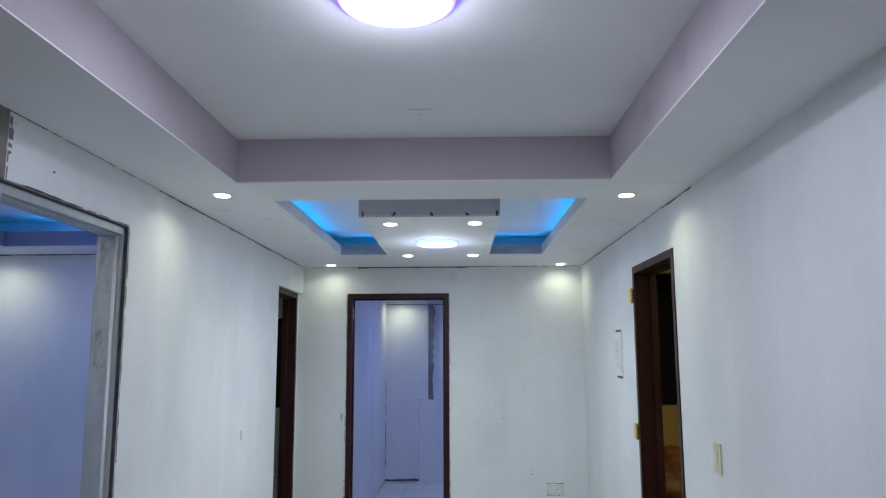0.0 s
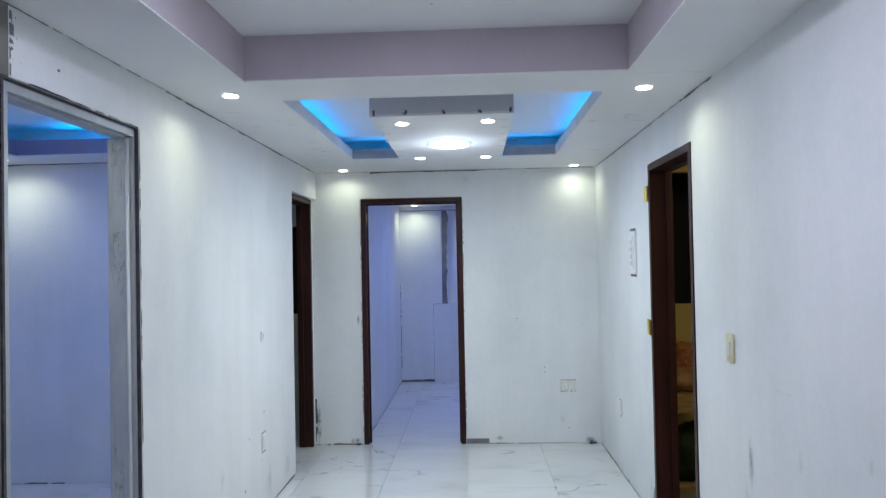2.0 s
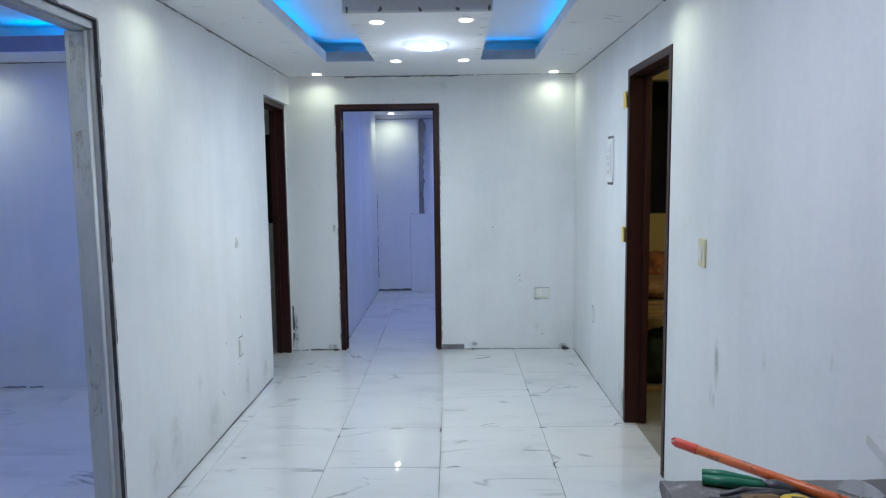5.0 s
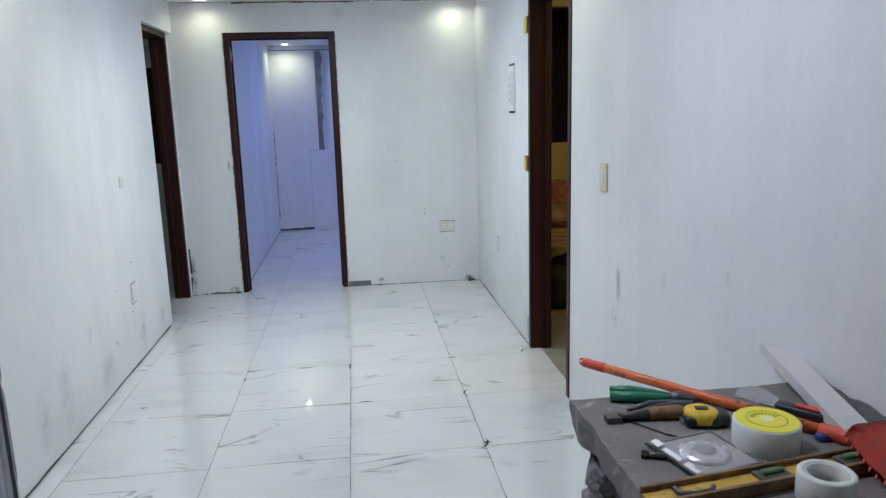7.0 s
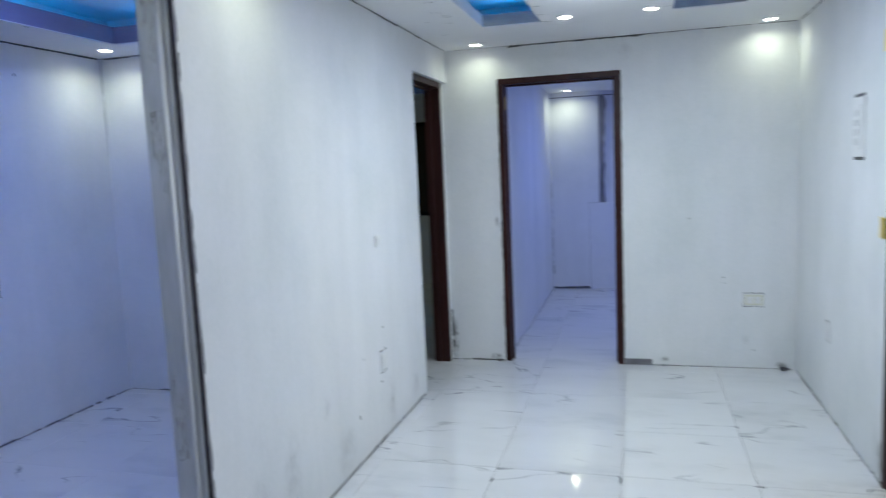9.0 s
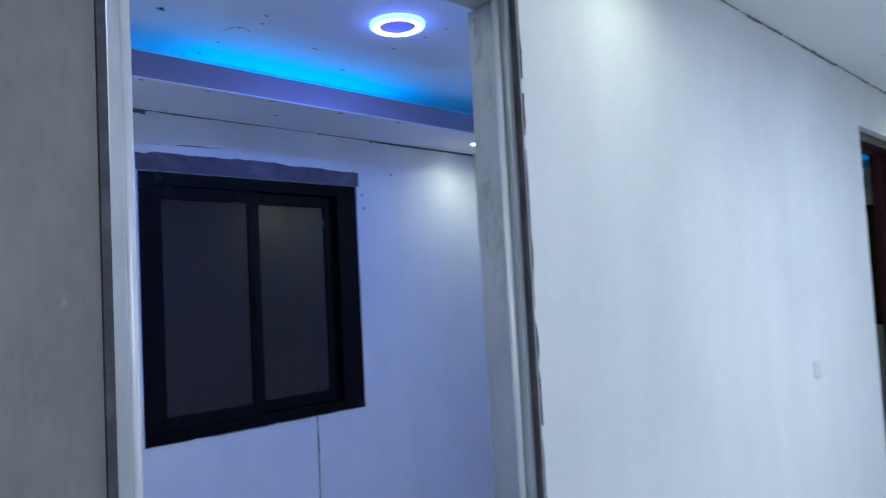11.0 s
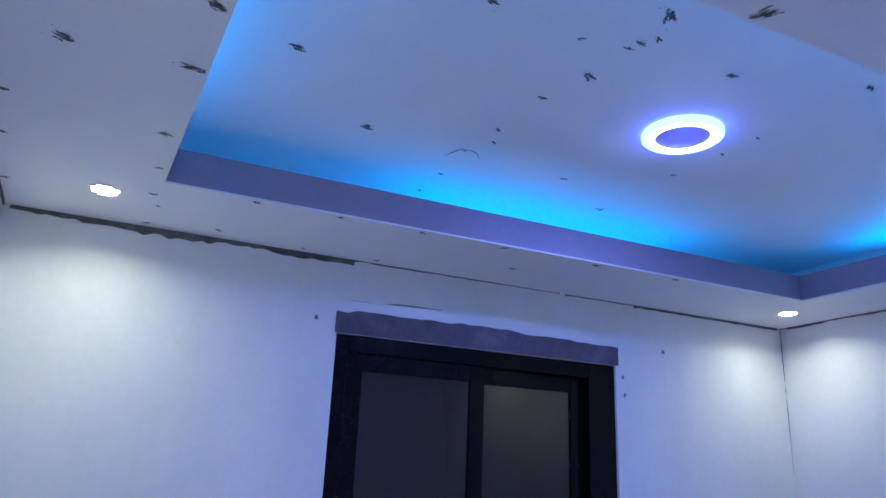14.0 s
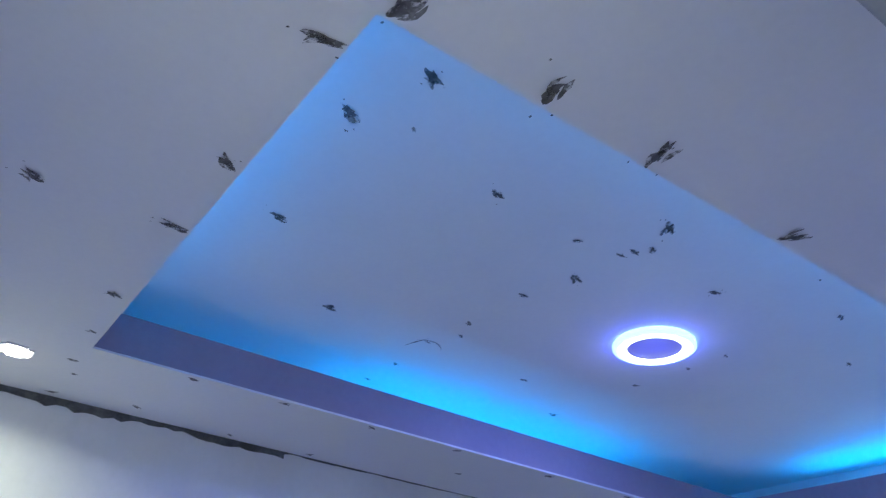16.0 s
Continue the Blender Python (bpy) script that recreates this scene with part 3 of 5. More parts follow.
def steel_post(y_out, s, front, thick):
    """One upright, set back in the wall to x = front: stepped lining, round pressed nose, narrow flange. s: +1 where the opening lies towards -y."""
    def yy(a, b):
        return tuple(sorted((y_out - s * a, y_out - s * b)))
    ob = part("post", boxes((-1.388, -1.366, *yy(0.0, thick - 0.004), 0, 2.072), (-1.367, front - 0.024, *yy(0.0, thick), 0, 2.07), bevel=0.003), GALV, mf)
    part("nose", cyl(bmesh.new(), (front - 0.022, y_out - s * (thick - 0.002), 0), (front - 0.022, y_out - s * (thick - 0.002), 2.07), 0.0075, seg=16), GALV_BRIGHT, ob, "rounded pressed edge", True)
    part("flange", boxes((front - 0.022, front, *yy(0.001, thick * 0.62), 0, 2.075), bevel=0.004), GALV, ob)
    rng = random.Random(3 + s)
    bm = bmesh.new()
    face = y_out - s * (thick + 0.0005)
    for x0, x1, z0, z1 in ((-1.368, -1.312, 1.94, 2.068), (-1.372, -1.325, 1.84, 1.95), (-1.366, -1.318, 1.45, 1.70), (-1.370, -1.330, 0.55, 0.85)):
        bm.faces.new([bm.verts.new((x, face - s * 0.0004, z)) for x, z in ((x0, z0), (x1, z0 + rng.uniform(-0.02, 0.02)), (x1, z1), (x0, z1 + rng.uniform(-0.02, 0.0)))])
    part("scraped_patch", bm, SCUFF, ob, "scraped bright weld and scuffs on the lining")
    return ob


post = steel_post(3.010, 1, -1.284, 0.025)
bm = boxes((-1.286, -1.2725, 3.0095, 3.015, 0, 2.1135))
ragged(bm, (XW, 3.0155, 0), (XW, 3.0155, 2.11), (0, 1, 0), (1, 0, 0), (0.001, 0.008), random.Random(21), 0.0012, 0.03, 0.1)
part("gap", bm, SHADOW_GAP, post, "dark unplastered joint beside the frame")
post = steel_post(2.172, -1, -1.262, 0.036)
part("gap", boxes((-1.2699, -1.2625, 2.164, 2.176, 0, 2.11)), SHADOW_GAP, post, "dark open joint beside the frame")
hd = part("head", boxes((-1.366, -1.308, 2.172, 3.009, 2.07, 2.108), (-1.308, -1.284, 2.178, 3.004, 2.077, 2.108), bevel=0.003), GALV, mf)
bm = boxes((-1.286, -1.2725, 2.172, 3.015, 2.1085, 2.114))
ragged(bm, (XW, 2.172, 2.1145), (XW, 3.013, 2.1145), (0, 0, 1), (1, 0, 0), (0.001, 0.007), random.Random(22), 0.0012, 0.03, 0.1)
part("gap", bm, SHADOW_GAP, hd, "dark unplastered joint above the frame")

# ---- bedroom window ----
win = thing("window_1", "black-brown aluminium sliding window with smoked glass, closed", "window")
win["kind"] = "structure"
WY0, WY1, WZ0, WZ1 = 3.057, 4.247, 0.85, 2.047
fx0, fx1 = -3.548, -3.441
part("window_frame", boxes((fx0, fx1, WY0, WY0 + 0.05, WZ0, WZ1), (fx0, fx1, WY1 - 0.13, WY1, WZ0, WZ1), (fx0, fx1, WY0 + 0.05, WY1 - 0.13, WZ1 - 0.06, WZ1), (fx0, fx1, WY0 + 0.05, WY1 - 0.13, WZ0, WZ0 + 0.05), bevel=0.004), ALU, win)


def sash(y0, y1, x):
    sz0, sz1 = WZ0 + 0.05, WZ1 - 0.06
    w = 0.06
    s = part("sash", boxes((x - 0.012, x + 0.012, y0, y0 + w, sz0, sz1), (x - 0.012, x + 0.012, y1 - w, y1, sz0, sz1), (x - 0.012, x + 0.012, y0 + w, y1 - w, sz1 - 0.06, sz1), (x - 0.012, x + 0.012, y0 + w, y1 - w, sz0, sz0 + 0.06), bevel=0.002), ALU, win)
    part("pane", boxes((x - 0.003, x + 0.003, y0 + w, y1 - w, sz0 + 0.06, sz1 - 0.06)), GLASS_N, s, "smoked glass pane")
    return s


sash(WY0 + 0.05, 3.650, -3.462)
sash(3.592, WY1 - 0.13, -3.492)
part("window_latch", boxes((-3.452, -3.442, 3.605, 3.625, 1.36, 1.48), bevel=0.003), ALU, win)
# added dark sheet in place of the night outside
structure("backdrop_night", boxes((-4.6, -4.5, 1.0, 10.5, -0.5, 3.5)), DARK, "near-black backdrop added outside the window for the night")
win2 = thing("window_2", "dark sliding window of the side room", "window")
win2["kind"] = "structure"
part("window_frame", boxes((-2.95, -2.90, 9.73, 9.79, 0.88, 2.06), (-1.60, -1.55, 9.73, 9.79, 0.88, 2.06), (-2.90, -1.60, 9.73, 9.79, 0.88, 0.93), (-2.90, -1.60, 9.73, 9.79, 2.01, 2.06), (-2.275, -2.225, 9.735, 9.785, 0.93, 2.01)), ALU, win2)
part("pane", boxes((-2.90, -2.275, 9.757, 9.763, 0.93, 2.01)), GLASS_N, win2)
part("pane", boxes((-2.225, -1.60, 9.757, 9.763, 0.93, 2.01)), GLASS_N, win2)
# second added dark sheet, for the night behind the side room window
structure("backdrop_yard", boxes((-4.0, -0.5, 10.6, 10.7, -0.5, 3.5)), DARK, "near-black backdrop added outside the side room window")

# ---- open joints, putty and dirt ----
rng = random.Random(7)


def joint(name, runs, label, mat=GAP):
    bm = bmesh.new()
    for a, b, side, out, widths, skip in runs:
        ragged(bm, a, b, side, out, widths, rng, 0.0015, 0.025, skip)
    ob = tagged(part(name, bm, mat), label, "joint", kind="structure")
    return ob


D, U = (0, 0, -1), (0, 0, 1)
joint("trim_joint_west", [((XW, 3.25, ZC), (XW, 6.2, ZC), D, (1, 0, 0), (0.003, 0.011), 0.06), ((XW, 2.2, ZC), (XW, 3.25, ZC), D, (1, 0, 0), (0.001, 0.004), 0.1),
                          ((XW, 3.5, ZC), (XW, 5.6, ZC), (1, 0, 0), D, (0.0, 0.010), 0.65)], "thin dark uneven gap between wall and ceiling")
joint("trim_joint_north", [((-1.2, YN, ZC), (-0.78, YN, ZC), D, (0, -1, 0), (0.001, 0.004), 0.2), ((-0.8, YN, ZC), (0.15, YN, ZC), D, (0, -1, 0), (0.008, 0.017), 0.0),
                           ((0.15, YN, ZC), (1.1, YN, ZC), D, (0, -1, 0), (0.001, 0.006), 0.15)], "dark uneven gap between end wall and ceiling")
joint("trim_joint_east", [((XE, 3.3, ZC), (XE, 6.2, ZC), D, (-1, 0, 0), (0.002, 0.010), 0.1), ((XE, 3.6, ZC), (XE, 5.9, ZC), (-1, 0, 0), D, (0.0, 0.012), 0.7)], "thin dark gap between wall and ceiling")
joint("trim_joint_bedroom_west", [((BX0, 2.02, ZB), (BX0, 3.10, ZB), D, (1, 0, 0), (0.014, 0.026), 0.0), ((BX0, 3.10, ZB), (BX0, 4.35, ZB), D, (1, 0, 0), (0.002, 0.008), 0.08),
                                  ((BX0, 4.35, ZB), (BX0, 5.2, ZB), D, (1, 0, 0), (0.008, 0.017), 0.0)], "wide ragged dark gap between bedroom wall and ceiling")
joint("trim_joint_bedroom_north", [((BX0, BY1, ZB), (-1.5, BY1, ZB), D, (0, -1, 0), (0.003, 0.011), 0.05), ((BX0, BY1 - 0.002, 2.3), (BX0, BY1 - 0.002, 1.65), (1, 0, 0), (0, -1, 0), (0.001, 0.004), 0.1)], "dark gap in the bedroom corner")
joint("trim_joint_bedroom_south", [((BX0, 1.999, ZB - 0.002), (-1.5, 2.092, ZB - 0.002), (0, 1, 0), D, (0.004, 0.012), 0.05), ((BX0 + 0.0015, 1.999, 1.95), (BX0 + 0.0015, 1.999, 1.25), (0, 1, 0), (1, 0, 0), (0.0005, 0.003), 0.12)], "dark gap in the bedroom corner")
joint("trim_joint_bedroom_floor", [((BX0, 3.05, 0), (BX0, 5.2, 0), U, (1, 0, 0), (0.003, 0.014), 0.1), ((BX0, BY1, 0), (-2.9, BY1, 0), U, (0, -1, 0), (0.003, 0.012), 0.1),
                                   ((BX0, 3.92, 0), (BX0, 3.925, 0.85), (0, 1, 0), (1, 0, 0), (0.003, 0.010), 0.05), ((BX0, 3.05, 0.853), (BX0, 4.24, 0.853), D, (1, 0, 0), (0.002, 0.006), 0.1)], "dark joints at the foot of the bedroom wall")
joint("trim_joint_floor_west", [((XW, 3.03, 0), (XW, 5.38, 0), U, (1, 0, 0), (0.003, 0.014), 0.06), ((XW, 3.03, 0.0045), (XW, 5.38, 0.0045), (1, 0, 0), U, (0.002, 0.010), 0.1)], "open dirty joint between wall and floor")
joint("trim_joint_floor_north", [((-1.305, YN, 0), (-0.9, YN, 0), U, (0, -1, 0), (0.004, 0.016), 0.1), ((0.0, YN, 0), (1.1, YN, 0), U, (0, -1, 0), (0.002, 0.006), 0.03)], "dirty joint at the foot of the end wall")
joint("trim_joint_floor_east", [((XE, 4.45, 0), (XE, 6.24, 0), U, (-1, 0, 0), (0.003, 0.012), 0.15), ((XE, 1.9, 0), (XE, 3.6, 0), U, (-1, 0, 0), (0.003, 0.010), 0.15)], "dirty joint at the foot of the wall")
joint("trim_joint_far_room", [((-0.885, 9.4, 0), (-0.455, 9.4, 0), U, (0, -1, 0), (0.018, 0.03), 0.0), ((-0.885, 6.5, 0), (-0.885, 9.39, 0), U, (1, 0, 0), (0.002, 0.01), 0.2),
                              ((-0.458, 9.4, 0), (-0.458, 9.4, 1.0), (1, 0, 0), (0, -1, 0), (0.003, 0.007), 0.1), ((-0.46, 9.4, 1.003), (-0.345, 9.4, 1.003), D, (0, -1, 0), (0.006, 0.012), 0.0),
                              ((-0.883, 9.398, 0.1), (-0.883, 9.398, 1.25), (1, 0, 0), (0, -1, 0), (0.002, 0.008), 0.35), ((-0.88, 9.4, 2.22), (0.9, 9.4, 2.22), D, (0, -1, 0), (0.008, 0.012), 0.0)], "dark joints of the end room wall")
joint("trim_joint_frames", [((-0.888, YN, 0), (-0.888, YN, 2.1), (-1, 0, 0), (0, -1, 0), (0.001, 0.006), 0.3), ((-1.303, YN, 0.0), (-1.303, YN, 0.42), (1, 0, 0), (0, -1, 0), (0.004, 0.018), 0.1),
                            ((-1.303, YN, 1.0), (-1.303, YN, 2.08), (1, 0, 0), (0, -1, 0), (0.0005, 0.002), 0.75), ((-0.012, YN, 0), (-0.012, YN, 2.1), (1, 0, 0), (0, -1, 0), (0.001, 0.004), 0.4)], "dirty edges beside the door frames")

cement = part("cement_patch", boxes((-0.012, 0.18, YN - 0.004, YN + 0.01, 0.0, 0.045), bevel=0.0015), CEMENT)
tagged(cement, "strip of bare grey cement at the foot of the wall", "cement patch")
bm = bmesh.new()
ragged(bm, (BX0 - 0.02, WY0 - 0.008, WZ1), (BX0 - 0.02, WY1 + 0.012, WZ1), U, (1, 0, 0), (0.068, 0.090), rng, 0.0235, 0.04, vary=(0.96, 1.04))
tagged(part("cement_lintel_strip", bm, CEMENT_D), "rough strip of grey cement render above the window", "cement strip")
bm = bmesh.new()
ragged(bm, (-0.34, 9.4, 1.005), (-0.33, 9.4, 2.21), (1, 0, 0), (0, -1, 0), (0.06, 0.085), rng, 0.004, 0.06)
tagged(part("cement_strip", bm, CEMENT), "ragged vertical strip of bare cement beside the end room window", "cement strip")
sill_wall = structure("wall_sill_block", boxes((-0.455, XE, 9.385, 9.44, 0, 1.0)), WALL, "low white wall block below the end room window")

# putty marks on the ceilings
def knife_mark(bm, x, y, z, size, rng, heading=1.8):
    """Filler dragged over a screw head with a knife: a dabbed core, a few swipes that fan out of it, crumbs at their ends."""
    ang = heading + rng.uniform(-0.55, 0.55)
    out = Vector((math.cos(ang), math.sin(ang), 0))
    across = Vector((-out.y, out.x, 0))
    r = 0.011 * size
    blob(bm, (x, y, z), out, across, r * rng.uniform(1.0, 1.7), r * rng.uniform(0.4, 0.75), rng, 13)
    for k in range(2 if size < 0.9 else 4):
        turn = ang + rng.uniform(-0.32, 0.32)
        d = Vector((math.cos(turn), math.sin(turn), 0))
        c = Vector((x, y, z - 0.0003 * (k + 1))) + d * r * rng.uniform(0.2, 1.1) + across * rng.uniform(-0.8, 0.8) * r
        stroke(bm, c, turn, r * rng.uniform(1.3, 2.6), r * rng.uniform(0.28, 0.55), rng)
    if size > 1.0:
        for k in range(3):
            c = Vector((x, y, z - 0.0002)) + out * rng.uniform(-2.5, 3.0) * r + across * rng.uniform(-1.6, 1.6) * r
            blob(bm, c, out, across, r * 0.16, r * 0.10, rng, 7)


MARKS = [(-2.125, 2.612, 1.5), (-1.969, 2.68, 1.4), (-2.092, 2.726, 0.4), (-2.503, 2.64, 1.3), (-2.147, 2.951, 1.1), (-2.806, 2.912, 1.3), (-2.173, 3.189, 0.8), (-2.289, 3.293, 1.2),
         (-2.431, 3.252, 0.9), (-2.015, 3.301, 1.5), (-2.13, 3.585, 1.1), (-2.013, 3.903, 0.9), (-2.147, 4.171, 0.8), (-2.639, 3.245, 0.8), (-2.718, 3.273, 0.7), (-3.001, 3.233, 0.8),
         (-3.167, 3.227, 0.8), (-2.84, 3.593, 0.9), (-3.003, 3.859, 0.9), (-2.643, 3.871, 0.8), (-2.455, 3.885, 0.7), (-2.331, 3.89, 0.6), (-1.945, 3.71, 0.35), (-2.172, 2.629, 0.25), (-2.81, 3.225, 0.6)]
bm = bmesh.new()
for x, y, size in MARKS:
    knife_mark(bm, x, y, 2.5215, size, rng)
for dx, dy in ((-0.03, -0.012), (0.0, 0.0), (0.03, 0.022)):
    knife_mark(bm, -2.123 + dx, 3.313 + dy, 2.5212, 0.85, rng)
stroke(bm, (-2.83, 3.20, 2.5215), 0.35, 0.085, 0.004, rng)
stroke(bm, (-2.80, 3.245, 2.5212), 1.75, 0.10, 0.0035, rng)
EDGE = [(-1.822, 2.460, 1.6), (-1.733, 2.502, 1.7), (-1.730, 2.717, 1.7), (-1.731, 2.909, 1.6), (-1.733, 3.211, 1.4), (-1.738, 3.62, 1.4), (-1.738, 4.05, 1.4), (-2.124, 2.443, 1.4), (-2.345, 2.431, 1.3), (-2.35, 2.212, 1.3),
        (-2.672, 2.408, 1.0), (-2.89, 2.404, 0.8), (-3.1, 2.402, 0.8), (-3.198, 2.424, 0.7), (-3.011, 2.669, 0.9), (-3.009, 2.914, 0.9), (-3.009, 3.182, 0.9), (-3.014, 3.477, 0.9), (-3.016, 3.846, 0.9),
        (-3.012, 4.2, 0.9), (-3.332, 2.608, 0.9), (-3.382, 2.402, 0.9), (-3.383, 2.899, 0.8), (-3.39, 3.166, 0.8), (-3.213, 3.625, 0.8), (-2.852, 2.06, 1.0), (-3.174, 2.035, 0.9), (-2.615, 2.085, 1.0)]
for x, y, size in EDGE:
    knife_mark(bm, x, y, ZB - 0.0016, size, rng, 0.25 if x > -1.8 else 1.57 if y > 2.5 else -1.4)
tagged(part("putty_marks", bm, SWIPE, c_bed, "small dark grey putty marks over the screw heads"), kind="stuff")

bm = bmesh.new()
for x, y, s in ((PX0 + 0.02, PY0 + 0.02, 0), (-0.25, PY0 + 0.02, 0), (-0.06, PY0 + 0.02, 0), (0.12, PY0 + 0.02, 0), (PX1 - 0.02, PY0 + 0.02, 0)):
    for k in range(3):
        blob(bm, (x + rng.uniform(-0.008, 0.008), PY0 - 0.0012 - 0.0003 * k, PZ + 0.014 + rng.uniform(-0.006, 0.012)), (1, 0, 0), (0, 0, 1), 0.008, 0.009, rng)
for k in range(14):
    x = PX0 + 0.03 if k % 2 else PX1 - 0.03
    stroke(bm, (x, PY0 + 0.15 + 0.105 * k, PZ - 0.0012), rng.uniform(-0.3, 0.3), 0.06, 0.007, rng)
tagged(part("screw_marks", bm, SWIPE, panel, "grey putty marks over screws"), kind="stuff")
bm = bmesh.new()
for k in range(26):
    x = rng.choice((-1.12, -0.95, 0.80, 0.98)) + rng.uniform(-0.05, 0.05)
    stroke(bm, (x, rng.uniform(3.6, 6.1), ZC - 0.0013), rng.uniform(-0.4, 0.4), rng.uniform(0.03, 0.08), 0.006, rng)
for x, y, ln in ((-1.02, 3.215, 0.3), (0.92, 3.215, 0.34)):
    ragged(bm, (x - ln / 2, y, ZC), (x + ln / 2, y + 0.004, ZC), (0, 1, 0), D, (0.0008, 0.003), rng, 0.0014, 0.03, 0.15)
tagged(part("screw_marks", bm, PUTTY, c_hall, "faint grey putty marks"), kind="stuff")
bm = bmesh.new()
stroke(bm, (-0.064, 2.80, 2.5235), 0.0, 0.115, 0.006, rng)
stroke(bm, (-0.064, 2.86, 2.5235), 0.3, 0.012, 0.006, rng)
tagged(part("scratch", bm, PUTTY, c_near, "thin dark scratch"), kind="stuff")


def rub(name, x, y, z, w, h, face, mat, label, tilt=0.0):
    """A dirty rubbed patch on a wall; face: the wall's outward axis."""
    bm = bmesh.new()
    u = {"e": Vector((0, 1, 0)), "w": Vector((0, 1, 0)), "n": Vector((1, 0, 0))}[face]
    v = Vector((0, 0, 1))
    o = {"e": Vector((-1, 0, 0)), "w": Vector((1, 0, 0)), "n": Vector((0, -1, 0))}[face]
    c = Vector((x, y, z)) + o * 0.0022
    if tilt:
        u, v = u * math.cos(tilt) + v * math.sin(tilt), v * math.cos(tilt) - u * math.sin(tilt)
    bm.faces.new([bm.verts.new(c + u * a * w / 2 + v * b * h / 2) for a, b in ((-1, -1), (1, -1), (1, 1), (-1, 1))])
    return tagged(part(name, bm, mat), label, "stain", kind="structure")


for y, z, w, h, m in ((2.967, 0.765, 0.06, 0.25, SMUDGE_M), (2.99, 0.60, 0.03, 0.10, SMUDGE_M), (2.138, 0.985, 0.025, 0.06, SMUDGE_M), (3.02, 0.62, 0.05, 0.12, SMUDGE), (4.52, 0.16, 0.14, 0.34, SMUDGE), (2.55, 0.88, 0.04, 0.10, SMUDGE), (4.475, 0.12, 0.05, 0.2, SMUDGE_D)):
    rub("wall_stain", XE, y, z, w, h, "e", m, "grey smear rubbed on the white wall")
for y, z, w, h, m in ((3.55, 0.26, 0.20, 0.42, SMUDGE), (3.30, 0.22, 0.16, 0.34, SMUDGE), (4.1, 0.14, 0.26, 0.26, SMUDGE), (4.75, 0.18, 0.18, 0.34, SMUDGE), (5.2, 0.16, 0.16, 0.3, SMUDGE), (3.9, 0.42, 0.10, 0.12, SMUDGE)):
    rub("wall_stain", XW, y, z, w, h, "w", m, "grey smear rubbed on the white wall")
for x, z, w, h, m in ((-1.275, 0.17, 0.06, 0.36, SMUDGE_D), (-0.96, 0.03, 0.10, 0.07, SMUDGE_D), (0.26, 0.05, 0.08, 0.05, SMUDGE_D), (1.03, 0.025, 0.09, 0.06, SMUDGE_D), (0.8, 0.2, 0.06, 0.08, SMUDGE),
                     (-0.92, 1.06, 0.03, 0.10, SMUDGE_D), (0.02, 2.22, 0.12, 0.14, SMUDGE)):
    rub("wall_stain", x, YN, z, w, h, "n", m, "grey smear rubbed on the white wall")
for y, z, w, h in ((2.15, 2.44, 0.22, 0.16), (2.55, 2.41, 0.30, 0.10), (1.9, 2.42, 0.2, 0.14)):
    rub("board_stain", 0.735, y, z, w, h, "e", SMUDGE, "grey smear on the lilac edge board")
bm = bmesh.new()
for x, z in ((1.03, 0.022), (1.045, 0.016), (1.02, 0.012), (0.43, 1.055), (0.85, 0.13), (0.66, 0.64), (0.66, 0.60)):
    blob(bm, (x, YN - 0.0012, z), (1, 0, 0), (0, 0, 1), 0.006, 0.005, rng)
tagged(part("wall_holes", bm, GAP), "small dark screw holes in the end wall", "hole", kind="structure")
bm = bmesh.new()
for y, z in ((4.27, 0.25), (4.28, 0.235), (4.66, 0.62), (4.36, 0.52), (4.6, 0.33), (2.46, 2.2)):
    blob(bm, (XW + 0.0012, y, z), (0, 1, 0), (0, 0, 1), 0.009, 0.006, rng)
tagged(part("wall_holes", bm, GAP), "small dark chips in the white wall", "hole", kind="structure")
bm = bmesh.new()
for y, z in ((2.98, 2.09), (4.28, 2.0), (4.29, 1.93), (4.5, 2.13)):
    blob(bm, (BX0 + 0.0012, y, z), (0, 1, 0), (0, 0, 1), 0.009, 0.012, rng)
ragged(bm, (BX0, 3.1, 2.165), (BX0, 3.45, 2.175), U, (1, 0, 0), (0.0, 0.006), rng, 0.0012, 0.03)
tagged(part("wall_holes", bm, PUTTY), "small dark chips round the window", "hole", kind="structure")
# pencil lines
bm = bmesh.new()
ragged(bm, (XE, 2.73, 1.08), (XE, 2.255, 1.087), U, (-1, 0, 0), (0.0006, 0.002), rng, 0.0012, 0.02, 0.5)
tagged(part("pencil_line", bm, GROUT), "faint pencil line on the white wall", "pencil line", kind="structure")


# plaster torn and spattered where it ends on the bare column
bm = bmesh.new()
ragged(bm, (XW, 2.212, 2.12), (XW, 2.212, 2.325), (0, 1, 0), (1, 0, 0), (0.004, 0.022), random.Random(41), 0.0016, 0.012, 0.15)
tear_rng = random.Random(42)
for k in range(16):
    blob(bm, (XW + 0.0018, 2.215 + abs(tear_rng.gauss(0, 0.022)), tear_rng.uniform(2.13, 2.31)), (0, 1, 0), (0, 0, 1), tear_rng.uniform(0.0015, 0.005), tear_rng.uniform(0.0015, 0.005), tear_rng, 8)
tagged(part("torn_plaster_edge", bm, CEMENT), "ragged grey plaster edge with spatters beside the bare column", "plaster edge", kind="structure")

